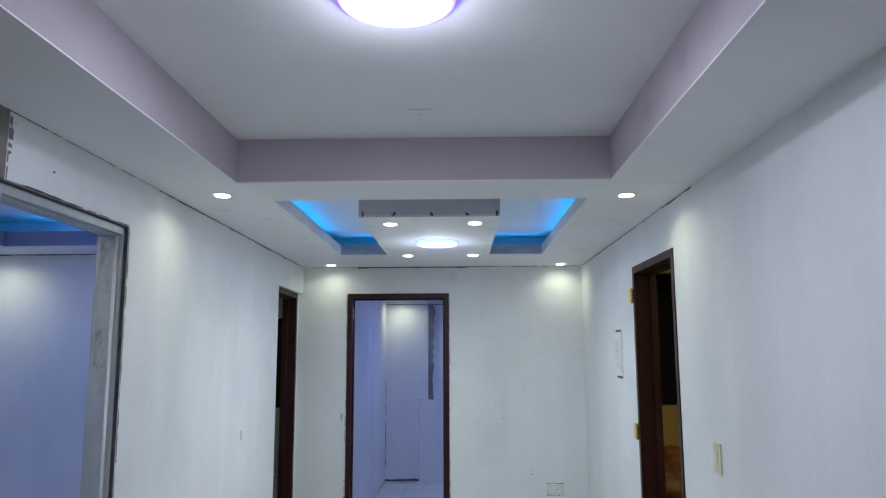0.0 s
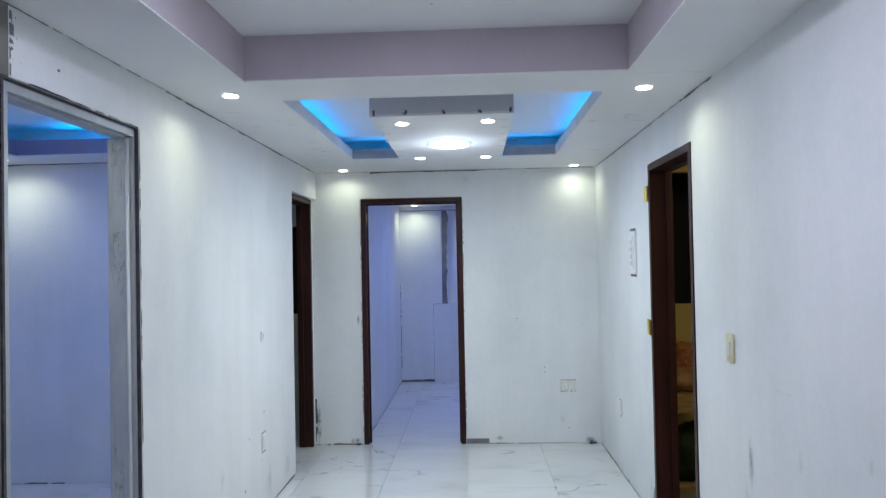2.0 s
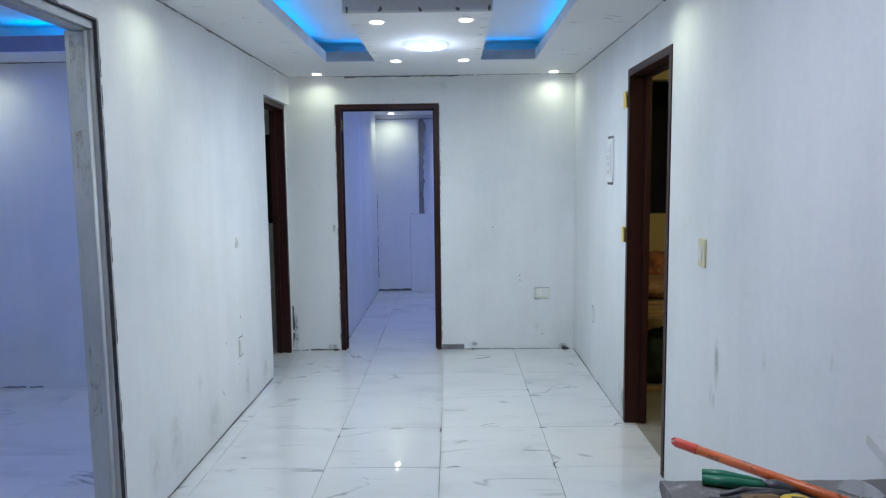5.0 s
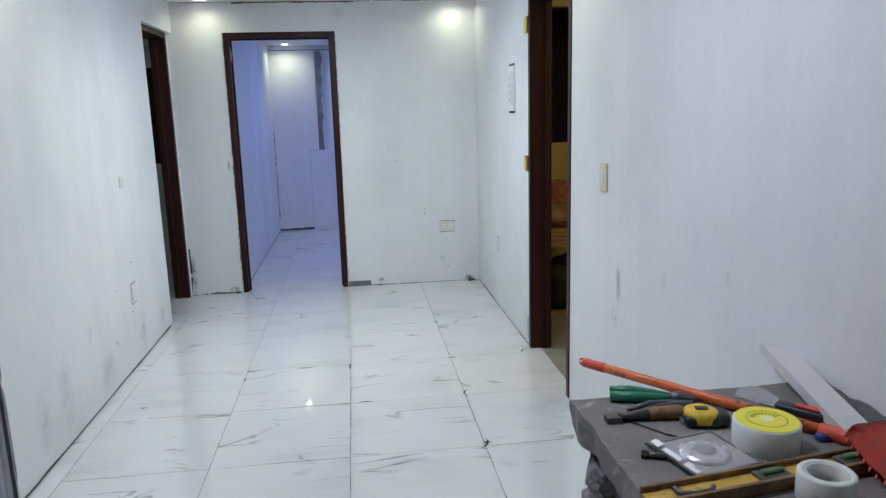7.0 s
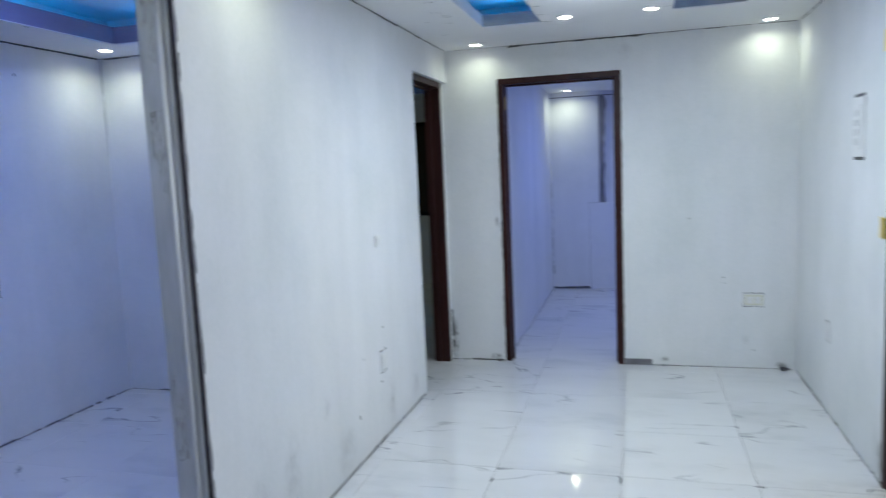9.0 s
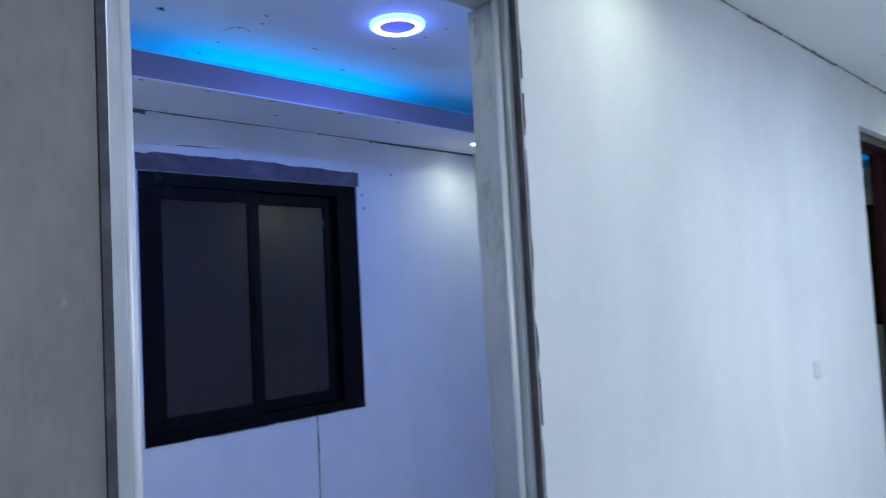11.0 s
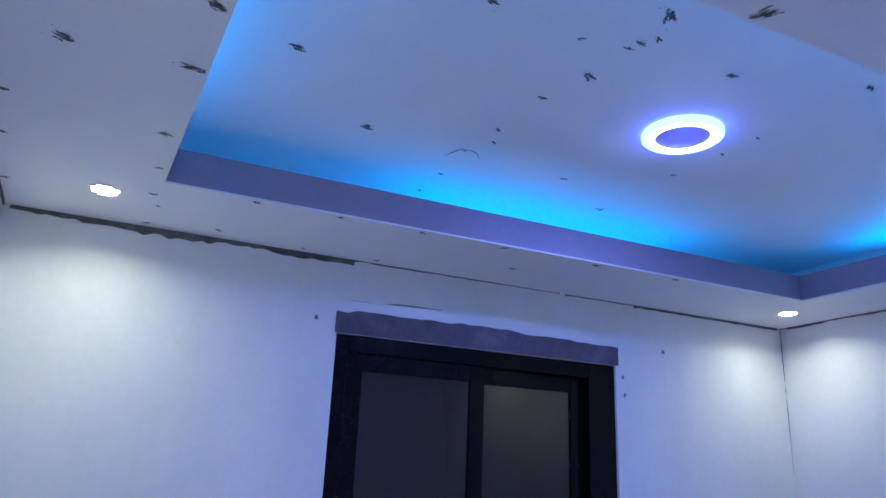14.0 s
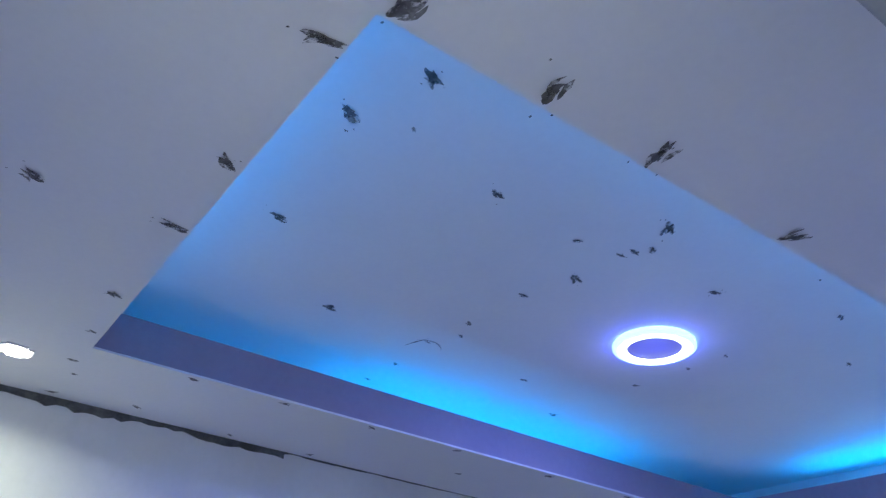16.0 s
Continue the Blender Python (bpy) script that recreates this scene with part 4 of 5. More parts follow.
# ---- electrical fittings ----
def wall_plate(name, label, cat, m, w, h, mat, slots):
    ob = thing(name, label, cat, at=m)
    part("plate", boxes((-w / 2, w / 2, -0.009, 0.0, -h / 2, h / 2), bevel=0.003), mat, ob)
    for a, b, c, d, smat in slots:
        part("insert", boxes((a, b, -0.0125, -0.0088, c, d), bevel=0.001), smat, ob)
    return ob


wall_plate("wall_socket", "off-white double wall socket with pencil marks round it", "socket", pose(0.852, YN, 0.483), 0.118, 0.075, plain("off_white_plastic", (0.68, 0.68, 0.58), 0.4, 0, 0.05),
           ((-0.045, -0.006, -0.024, 0.024, WHITE_P), (0.006, 0.045, -0.024, 0.024, WHITE_P), (-0.032, -0.028, -0.008, 0.008, DARK), (-0.022, -0.018, -0.008, 0.008, DARK), (0.018, 0.022, -0.008, 0.008, DARK), (0.030, 0.034, -0.008, 0.008, DARK)))
wall_plate("light_switch", "narrow cream light switch standing proud of the wall", "switch", pose(XE, 3.15, 1.175, 0, 0, -90), 0.075, 0.118, CREAM, ((-0.012, 0.012, -0.03, 0.03, WHITE_P),))
wall_plate("light_switch", "flush white switch plate on the wall", "switch", pose(XW, 4.645, 1.10, 0, 0, 90), 0.07, 0.06, WHITE_P, ((-0.012, 0.012, -0.018, 0.018, WHITE_P),))
wall_plate("wall_socket", "white socket box with dark outline, near the floor", "socket", pose(XW, 4.645, 0.435, 0, 0, 90), 0.09, 0.10, WHITE_P, ((-0.035, 0.035, -0.035, 0.035, WHITE_P),))
wall_plate("wall_socket", "white blank socket box low on the wall", "socket", pose(XE, 5.405, 0.468, 0, 0, -90), 0.07, 0.10, WHITE_P, ((-0.02, 0.02, -0.03, 0.03, WHITE_P),))


def outline(name, cx, cy, cz, w, h, face, label):
    bm = bmesh.new()
    o = Vector({"n": (0, -1, 0), "e": (-1, 0, 0), "w": (1, 0, 0)}[face])
    u = Vector((1, 0, 0)) if face == "n" else Vector((0, 1, 0))
    c, v = Vector((cx, cy, cz)), Vector((0, 0, 1))
    for a, b, s in ((-u * w - v * h, u * w - v * h, -v), (-u * w + v * h, u * w + v * h, v), (-u * w - v * h, -u * w + v * h, -u), (u * w - v * h, u * w + v * h, u)):
        ragged(bm, c + a * 0.5, c + b * 0.5, s, o, (0.003, 0.008) if abs(s.z) > 0.5 else (0.0005, 0.003), rng, 0.0014, 0.012, 0.08)
    tagged(part(name, bm, SHADOW_GAP), label, "gap", kind="structure")


outline("socket_gap", 0.852, YN, 0.483, 0.13, 0.09, "n", "dark uneven cut round the socket")
outline("socket_gap", XW, 4.645, 0.435, 0.10, 0.115, "w", "dark uneven cut round the socket box")
outline("socket_gap", XE, 5.405, 0.468, 0.08, 0.11, "e", "dark uneven cut round the socket box")
pb = thing("breaker_panel", "white flush breaker panel with smeared plaster round it", "breaker panel", at=pose(XE, 4.87, 1.585, 0, 0, -90))
part("plate", boxes((-0.085, 0.085, -0.014, 0, -0.14, 0.14), bevel=0.004), WHITE_P, pb)
part("cover", boxes((-0.055, 0.055, -0.02, -0.0138, -0.105, 0.105), bevel=0.003), WHITE_P, pb)
for k in range(4):
    part("breaker", boxes((-0.04, 0.03, -0.025, -0.0198, -0.085 + k * 0.045, -0.055 + k * 0.045), bevel=0.002), plain("grey_plastic", (0.66, 0.67, 0.67), 0.5) if k == 0 else bpy.data.materials["grey_plastic"], pb)
for z0, z1 in ((0.141, 0.156), (-0.156, -0.141)):
    part("cut_edge", boxes((-0.09, 0.06, -0.004, 0, z0, z1)), GAP, pb, "dark cut edge of the recess")

# ---- concrete worktop ----
def rough_block(x0, x1, y0, y1, z0, z1, amount, cells=0.035, seed=1, keep_top=True):
    """A block with a fine grid of faces, its sides broken and uneven."""
    bm = bmesh.new()
    nx, ny, nz = max(int((x1 - x0) / cells), 1), max(int((y1 - y0) / cells), 1), max(int((z1 - z0) / (cells * 0.7)), 1)
    cache = {}

    def vert(i, j, k):
        key = (i, j, k)
        if key not in cache:
            p = Vector((x0 + (x1 - x0) * i / nx, y0 + (y1 - y0) * j / ny, z0 + (z1 - z0) * k / nz))
            n = noise.noise_vector(p * 14 + Vector((seed * 7.3, 0, 0))) * amount + noise.noise_vector(p * 45) * amount * 0.45
            if keep_top and k == nz:
                n.z *= 0.05
                edge = i in (0, nx) or j in (0, ny)
                n.x, n.y = (n.x * 0.55, n.y * 0.55) if edge else (0, 0)
            cache[key] = bm.verts.new(p + n)
        return cache[key]
    for i in range(nx):
        for j in range(ny):
            for k in (0, nz):
                bm.faces.new((vert(i, j, k), vert(i + 1, j, k), vert(i + 1, j + 1, k), vert(i, j + 1, k)))
    for i in range(nx):
        for k in range(nz):
            for j in (0, ny):
                bm.faces.new((vert(i, j, k), vert(i + 1, j, k), vert(i + 1, j, k + 1), vert(i, j, k + 1)))
    for j in range(ny):
        for k in range(nz):
            for i in (0, nx):
                bm.faces.new((vert(i, j, k), vert(i, j + 1, k), vert(i, j + 1, k + 1), vert(i, j, k + 1)))
    return bm


ZT = 0.81
top = thing("concrete_worktop", "rough grey concrete worktop built against the wall, broken edges", "worktop")
part("slab", rough_block(0.557, 1.118, 0.35, 1.787, ZT - 0.065, ZT, 0.010, 0.022), SLAB, top)
part("pier", rough_block(0.60, 1.118, 1.64, 1.75, 0, ZT - 0.067, 0.022, 0.026, 3), SLAB, top, "crumbling concrete pier under the worktop")
part("pier", rough_block(0.60, 1.118, 0.45, 0.56, 0, ZT - 0.067, 0.012, 0.05, 5), SLAB, top, "crumbling concrete pier under the worktop")
part("broken_corner", rough_block(0.578, 0.632, 1.63, 1.742, 0.52, ZT - 0.075, 0.034, 0.013, 9, False), blotchy("crumbled_mortar", (0.07, 0.07, 0.075), (0.24, 0.24, 0.245), (0.48, 0.48, 0.49), 22, 90, 0.9, 0.7), top, "crumbled pale mortar on the corner")
bm = bmesh.new()
ragged(bm, (XE - 0.004, 1.0, ZT), (XE - 0.004, 1.70, ZT), U, (-1, 0, 0), (0.030, 0.052), rng, 0.002, 0.03)
tagged(part("mortar_upstand", bm, CEMENT), "ragged strip of grey mortar on the wall along the worktop", "mortar strip")

# tools on the worktop
ORANGE = blotchy("orange_painted_metal", (0.45, 0.06, 0.015), (0.60, 0.115, 0.025), (0.70, 0.17, 0.04), 16, 90, 0.35, 0.1, 0.0, None, ((0.09, 0.035, 0.02), 0.545, 26.0))
RED = blotchy("red_plastic", (0.50, 0.035, 0.022), (0.64, 0.06, 0.035), (0.72, 0.10, 0.06), 14, 90, 0.42, 0.1, 0.0, None, ((0.30, 0.10, 0.06), 0.56, 30.0))
GREEN = plain("green_rubber", (0.012, 0.16, 0.085), 0.38)
STEEL = plain("dark_steel", (0.10, 0.10, 0.11), 0.42, 0.6)
BRIGHT = plain("bright_steel", (0.62, 0.63, 0.64), 0.28, 0.9)
BLACK = plain("black_plastic", (0.018, 0.018, 0.02), 0.45)
YELLOW = blotchy("yellow_plastic", (0.50, 0.33, 0.02), (0.66, 0.45, 0.02), (0.74, 0.52, 0.04), 20, 90, 0.42, 0.1, 0, None, ((0.10, 0.075, 0.03), 0.60, 40.0))
LEVEL_Y = blotchy("worn_yellow_paint", (0.36, 0.21, 0.03), (0.55, 0.35, 0.05), (0.64, 0.44, 0.10), 14, 70, 0.5, 0.15, 0, None, ((0.16, 0.10, 0.05), 0.58, 24.0))
LEVEL_B = blotchy("brown_worn_edge", (0.07, 0.04, 0.022), (0.15, 0.085, 0.035), (0.30, 0.18, 0.06), 18, 80, 0.5, 0.15, 0, None, ((0.36, 0.24, 0.10), 0.60, 30.0))
HANDLE_W = blotchy("worn_wood_handle", (0.09, 0.05, 0.022), (0.20, 0.115, 0.045), (0.32, 0.19, 0.08), 22, 90, 0.6, 0.2, 0, None, ((0.04, 0.03, 0.025), 0.58, 30.0))
TAPE_W = plain("pale_mesh_tape", (0.66, 0.70, 0.64), 0.6, 0, 0.05)
LABEL_Y = plain("yellow_paper_label", (0.80, 0.74, 0.06), 0.5, 0, 0.04)
CLEAR = film_plastic("clear_plastic_bag", (0.70, 0.72, 0.75), 0.20, 0.06)


def tube(points, radius, seg=12):
    """A round bar along a line of points."""
    cu = [Vector(p) for p in points]
    bm = bmesh.new()
    rings = []
    for k, p in enumerate(cu):
        d = (cu[min(k + 1, len(cu) - 1)] - cu[max(k - 1, 0)]).normalized()
        u = d.cross(Vector((0, 0, 1))).normalized()
        w = u.cross(d)
        r = radius[k] if isinstance(radius, (list, tuple)) else radius
        rings.append([bm.verts.new(p + (u * math.cos(6.2832 * i / seg) + w * math.sin(6.2832 * i / seg)) * r) for i in range(seg)])
    for a, b in zip(rings, rings[1:]):
        for i in range(seg):
            bm.faces.new((a[i], a[(i + 1) % seg], b[(i + 1) % seg], b[i]))
    bm.faces.new(rings[0])
    bm.faces.new(rings[-1])
    return bm


# dustpan-like scraper with a long orange handle
br = thing("long_handled_scraper", "red plastic toothed scraper with a long orange metal handle", "scraper")
t0, t1 = Vector((0.657, 1.975, 0.8235)), Vector((1.020, 1.480, 0.8235))
dirn = (t1 - t0).normalized()
part("handle", tube([t0 + dirn * 0.05, t0.lerp(t1, 0.5), t1], 0.0115, 16), ORANGE, br, "worn orange metal handle", True)
part("end_cap", tube([t0 - dirn * 0.012, t0 - dirn * 0.008, t0 + dirn * 0.05, t0 + dirn * 0.055], [0.009, 0.0122, 0.0126, 0.012], 16), RED, br, "red plastic end cap with a hanging hole", True)
loop = []
for k in range(13):
    a = math.pi * (k / 12 - 0.5)
    loop.append(t0 - dirn * (0.010 + 0.014 * math.cos(a)) + Vector((0, 0, 1)) * 0.0095 * math.sin(a))
part("hanging_loop", tube(loop, 0.0026, 8), RED, br, "open red plastic hanging loop", True)
part("socket", tube([t1 - dirn * 0.055, t1, t1 + dirn * 0.03], [0.014, 0.017, 0.02], 16), RED, br, "", True)
bm = bmesh.new()
side = Vector((dirn.y, -dirn.x, 0))
n = 12
rows = []
for a in range(6):
    f = a / 5
    c = t1 + dirn * (0.0 + 0.17 * f)
    left = 0.036 + 0.135 * min(f * 1.75, 1)
    right = max(min(0.036 + 0.135 * min(f * 1.75, 1), (1.106 - c.x) / 0.81), 0.004)
    rows.append([bm.verts.new((c + side * (left * k / n - right * (1 - k / n))).to_tuple()[:2] + (0.842 + 0.006 * math.sin(math.pi * k / n) * (1 - f),)) for k in range(n + 1)])
for a, b in zip(rows, rows[1:]):
    for k in range(n):
        bm.faces.new((a[k], a[k + 1], b[k + 1], b[k]))
bmesh.ops.solidify(bm, geom=bm.faces[:], thickness=0.004)
head = part("head", bm, RED, br, "flared red plastic head", True)
for k in range(10):
    f = 0.05 + 0.095 * k
    e = t1 + dirn * (0.17 * f) + side * (0.036 + 0.135 * min(f * 1.75, 1) - 0.002)
    part("tooth", tube([(e.x, e.y, 0.842), (e.x + side.x * 0.008, e.y + side.y * 0.008, 0.838)], [0.0028, 0.0015], 6), RED, head)

# pliers
pl = thing("pliers", "pliers with dark green rubber grips on the worktop", "pliers")
part("grip", tube([(0.650, 1.795, ZT + 0.013), (0.69, 1.783, ZT + 0.014), (0.735, 1.760, ZT + 0.013), (0.77, 1.742, ZT + 0.012)], [0.011, 0.0125, 0.011, 0.008]), GREEN, pl, "dark green rubber grip", True)
part("grip", tube([(0.640, 1.765, ZT + 0.012), (0.69, 1.749, ZT + 0.013), (0.735, 1.736, ZT + 0.012), (0.77, 1.730, ZT + 0.012)], [0.011, 0.0125, 0.011, 0.008]), GREEN, pl, "dark green rubber grip", True)
part("jaw", tube([(0.762, 1.737, ZT + 0.012), (0.788, 1.727, ZT + 0.012), (0.808, 1.719, ZT + 0.011), (0.826, 1.712, ZT + 0.010)], [0.010, 0.016, 0.011, 0.004]), STEEL, pl, "dark steel jaws", True)
cu = thing("cutting_pliers", "old dark steel cutting pliers on the worktop", "pliers")
part("arm", tube([(0.655, 1.695, ZT + 0.008), (0.71, 1.71, ZT + 0.012), (0.76, 1.705, ZT + 0.010), (0.80, 1.69, ZT + 0.009)], [0.004, 0.008, 0.009, 0.011]), STEEL, cu, "", True)
part("arm", tube([(0.66, 1.675, ZT + 0.008), (0.71, 1.69, ZT + 0.010), (0.76, 1.695, ZT + 0.010), (0.80, 1.69, ZT + 0.009)], [0.004, 0.007, 0.009, 0.011]), STEEL, cu, "", True)
# chisel with wooden handle
ch = thing("chisel", "dark steel chisel with a worn wooden handle", "chisel")
part("blade", boxes((0.592, 0.625, 1.648, 1.674, ZT + 0.001, ZT + 0.014), bevel=0.002), STEEL, ch)
part("shank", tube([(0.62, 1.661, ZT + 0.009), (0.66, 1.660, ZT + 0.010), (0.685, 1.659, ZT + 0.011)], [0.011, 0.010, 0.013]), BLACK, ch, "", True)
part("handle", tube([(0.685, 1.659, ZT + 0.012), (0.70, 1.658, ZT + 0.013), (0.75, 1.654, ZT + 0.014), (0.77, 1.652, ZT + 0.013)], [0.012, 0.014, 0.015, 0.010]), HANDLE_W, ch, "worn wooden handle", True)
wr = thing("wire_offcut", "thin black wire offcut on the worktop", "wire")
part("wire", tube([(0.640, 1.655, ZT + 0.002), (0.665, 1.62, ZT + 0.002), (0.69, 1.585, ZT + 0.002), (0.715, 1.56, ZT + 0.002)], 0.002, 8), BLACK, wr, "", True)
bo = thing("bolt", "short dark steel bolt on the worktop", "bolt")
part("shank", tube([(0.615, 1.50, ZT + 0.007), (0.63, 1.493, ZT + 0.007), (0.648, 1.484, ZT + 0.007)], 0.006), STEEL, bo, "", True)
part("bolt_head", tube([(0.606, 1.504, ZT + 0.009), (0.618, 1.498, ZT + 0.009)], 0.009, 6), STEEL, bo)

# tape measure
tm = thing("tape_measure", "yellow and black pocket tape measure", "tape measure", at=pose(0.785, 1.622, ZT, 0, 0, -12))
part("body", boxes((-0.036, 0.036, -0.032, 0.032, 0.001, 0.024), bevel=0.008), BLACK, tm, "", True)
part("cover", lathe([(0.0, 0.033), (0.026, 0.033), (0.034, 0.029), (0.0355, 0.022), (0.0355, 0.010)], 28), YELLOW, tm, "yellow plastic cover", True)
part("belt_clip", boxes((-0.012, 0.014, -0.008, 0.008, 0.033, 0.0355), bevel=0.001), BLACK, tm)
part("grip", boxes((0.020, 0.056, -0.026, 0.026, 0.001, 0.028), bevel=0.009), BLACK, tm, "black rubber grip", True)
part("hook", boxes((-0.042, -0.036, -0.01, 0.01, 0.001, 0.010)), BRIGHT, tm)

# packed round cover
pk = thing("packed_drain_cover", "round metal cover in a crinkled clear plastic sleeve on the worktop", "packaged part", at=pose(0.727, 1.490, ZT, 0, 0, 13))
part("card", boxes((-0.070, 0.070, -0.068, 0.068, 0.001, 0.003), bevel=0.0005), plain("grey_card", (0.29, 0.285, 0.285), 0.55, 0, 0.25), pk)
for q in ((-0.0735, -0.070, -0.0715, 0.0715, 0.001, 0.006), (0.070, 0.0735, -0.0715, 0.0715, 0.001, 0.006), (-0.070, 0.070, -0.0715, -0.068, 0.001, 0.006), (-0.070, 0.070, 0.068, 0.0715, 0.001, 0.006)):
    part("tray_rim", boxes(q, bevel=0.001), STEEL, pk, "thin dark tray rim")
part("disc", lathe([(0, 0.010), (0.020, 0.010), (0.022, 0.012), (0.036, 0.013), (0.047, 0.009), (0.050, 0.004)], 36), BRIGHT, pk, "bright round metal disc", True)
part("centre", lathe([(0, 0.0125), (0.021, 0.0125), (0.0235, 0.0105)], 28), plain("grey_steel", (0.24, 0.24, 0.25), 0.45, 0.5), pk, "", True)
bm = bmesh.new()
g = 16
vs = [[bm.verts.new((-0.080 + 0.160 * i / g, -0.076 + 0.152 * j / g, 0.0045 + 0.0105 * min(1, 5 * min(i / g, 1 - i / g, j / g, 1 - j / g)) + 0.0035 * noise.noise(Vector((i * 0.55, j * 0.21, 2.7))) + 0.0014 * rng.random())) for j in range(g + 1)] for i in range(g + 1)]
for i in range(g):
    for j in range(g):
        bm.faces.new((vs[i][j], vs[i + 1][j], vs[i + 1][j + 1], vs[i][j + 1]))
bag = part("sleeve", bm, CLEAR, pk, "crinkled clear plastic sleeve", True)
bag.visible_shadow = False
# white strip that paints the glint along the sleeve's folded edge
bm = bmesh.new()
ragged(bm, (-0.076, -0.070, 0.010), (-0.076, 0.066, 0.010), (1, 0, 0.25), (0, 0, 1), (0.008, 0.013), random.Random(31), 0.003, 0.012, 0.06)
part("glossy_fold", bm, plain("white_glint_plastic", (0.80, 0.81, 0.83), 0.12, 0, 0.04), pk, "white strip painted as the glint on the sleeve's folded edge")
part("heat_seal", tube([(-0.080, -0.074, 0.006), (-0.0785, -0.02, 0.009), (-0.078, 0.03, 0.008), (-0.080, 0.074, 0.006)], 0.0026, 8), BLACK, pk, "dark pressed seam", True)


def tape_roll(name, label, x, y, r, r_in, h, lab):
    ob = thing(name, label, "tape roll", at=pose(x, y, ZT))
    part("roll", lathe([(r_in, 0.002), (r - 0.002, 0.001), (r, 0.004), (r, h - 0.003), (r - 0.003, h), (r_in + 0.002, h), (r_in, h - 0.003)], 44, closed=True), TAPE_W, ob, "", True)
    if lab:
        part("label", lathe([(0.0, h + 0.0012), (r * 0.94, h + 0.0012), (r * 0.95, h)], 44), LABEL_Y, ob, "round yellow paper label", False)
        dk = plain("olive_print", (0.36, 0.33, 0.03), 0.5)
        part("print_ring", lathe([(r * 0.58, h + 0.0014), (r * 0.58, h + 0.0018), (r * 0.61, h + 0.0018), (r * 0.61, h + 0.0014)], 44, closed=True), dk, ob)
        part("print_mark", lathe([(0, h + 0.0018), (r * 0.22, h + 0.0018), (r * 0.22, h + 0.0013)], 20), plain("pale_print", (0.82, 0.80, 0.40), 0.5), ob)
        bm = bmesh.new()
        for k in range(10):
            a = math.pi * (0.1 + 0.08 * k)
            add_box(bm, -0.0018, 0.0018, -0.005, 0.005, h + 0.0013, h + 0.0018, m=pose(r * 0.42 * math.cos(a), r * 0.42 * math.sin(a), 0, 0, 0, math.degrees(a) - 90))
        tagged(part("print_bars", bm, dk, ob), kind="stuff")
    else:
        part("core", lathe([(r_in, 0.002), (r_in - 0.004, 0.002), (r_in - 0.004, h - 0.002), (r_in, h - 0.002)], 40, closed=True), plain("card_core", (0.55, 0.56, 0.52), 0.7), ob, "", True)
    return ob


tape_roll("tape_roll", "wide roll of pale mesh tape with a yellow label", 0.858, 1.503, 0.062, 0.038, 0.056, True)
tape_roll("tape_roll", "small pale roll of mesh tape with an open core", 0.845, 1.305, 0.046, 0.034, 0.054, False)

# spirit level lying on its side
lv = thing("spirit_level", "worn yellow spirit level with brown edges lying flat", "spirit level", at=pose(0.545, 1.366, ZT, 0, 0, 8.5))
part("web", boxes((0, 0.56, -0.050, -0.008, 0.008, 0.014), bevel=0.001), LEVEL_Y, lv)
for y0, y1 in ((-0.058, -0.050), (-0.008, 0.0)):
    part("rail", boxes((0, 0.56, y0, y1, 0.001, 0.024), bevel=0.0015), LEVEL_B, lv, "brown worn rail")
for x in (0.245, 0.42, 0.515):
    v = part("vial_block", boxes((x - 0.032, x + 0.032, -0.046, -0.012, 0.014, 0.021), bevel=0.004), plain("smoky_vial", (0.07, 0.075, 0.06), 0.25) if x == 0.245 else bpy.data.materials["smoky_vial"], lv)
    part("vial", tube([(x - 0.022, -0.029, 0.023), (x, -0.029, 0.024), (x + 0.022, -0.029, 0.023)], 0.006), plain("green_vial", (0.10, 0.22, 0.10), 0.15) if x == 0.245 else bpy.data.materials["green_vial"], v, "", True)
hk = thing("bent_hook", "small bent steel hook lying on the spirit level", "hook")
part("hook", tube([(0.60, 1.352, ZT + 0.022), (0.605, 1.335, ZT + 0.021), (0.63, 1.330, ZT + 0.021), (0.66, 1.335, ZT + 0.021), (0.668, 1.345, ZT + 0.022)], 0.005, 10), STEEL, hk, "", True)

# knife, cap, plastic sheet and white profile
kn = thing("utility_knife", "dark utility knife with a red slide", "knife", at=pose(1.010, 1.605, ZT, 0, 0, -52))
part("body", boxes((-0.06, 0.06, -0.016, 0.016, 0.001, 0.022), bevel=0.006), BLACK, kn, "", True)
part("slide", boxes((-0.02, 0.03, -0.008, 0.008, 0.022, 0.027), bevel=0.002), RED, kn)
part("blade", boxes((-0.10, -0.06, -0.008, 0.008, 0.009, 0.011)), BRIGHT, kn)
cp = thing("bottle_cap", "small dark blue plastic cap", "cap", at=pose(0.979, 1.506, ZT))
part("cap", lathe([(0, 0.014), (0.011, 0.014), (0.0125, 0.012), (0.0125, 0.001)], 20), plain("dark_blue_plastic", (0.02, 0.03, 0.14), 0.4), cp, "", True)
sh = thing("plastic_scrap", "curved scrap of clear plastic on the worktop", "plastic scrap")
bm = bmesh.new()
prev = None
for k in range(12):
    f = k / 11
    c = Vector((0.925 + 0.085 * f, 1.735 - 0.115 * f, ZT + 0.002))
    hgt = 0.028 * math.sin(math.pi * min(f * 1.15 + 0.12, 1)) + 0.002
    cur_ = (bm.verts.new(c), bm.verts.new(c + Vector((0.012, 0.012, hgt))))
    if prev:
        bm.faces.new((prev[0], cur_[0], cur_[1], prev[1]))
    prev = cur_
bmesh.ops.solidify(bm, geom=bm.faces[:], thickness=0.001)
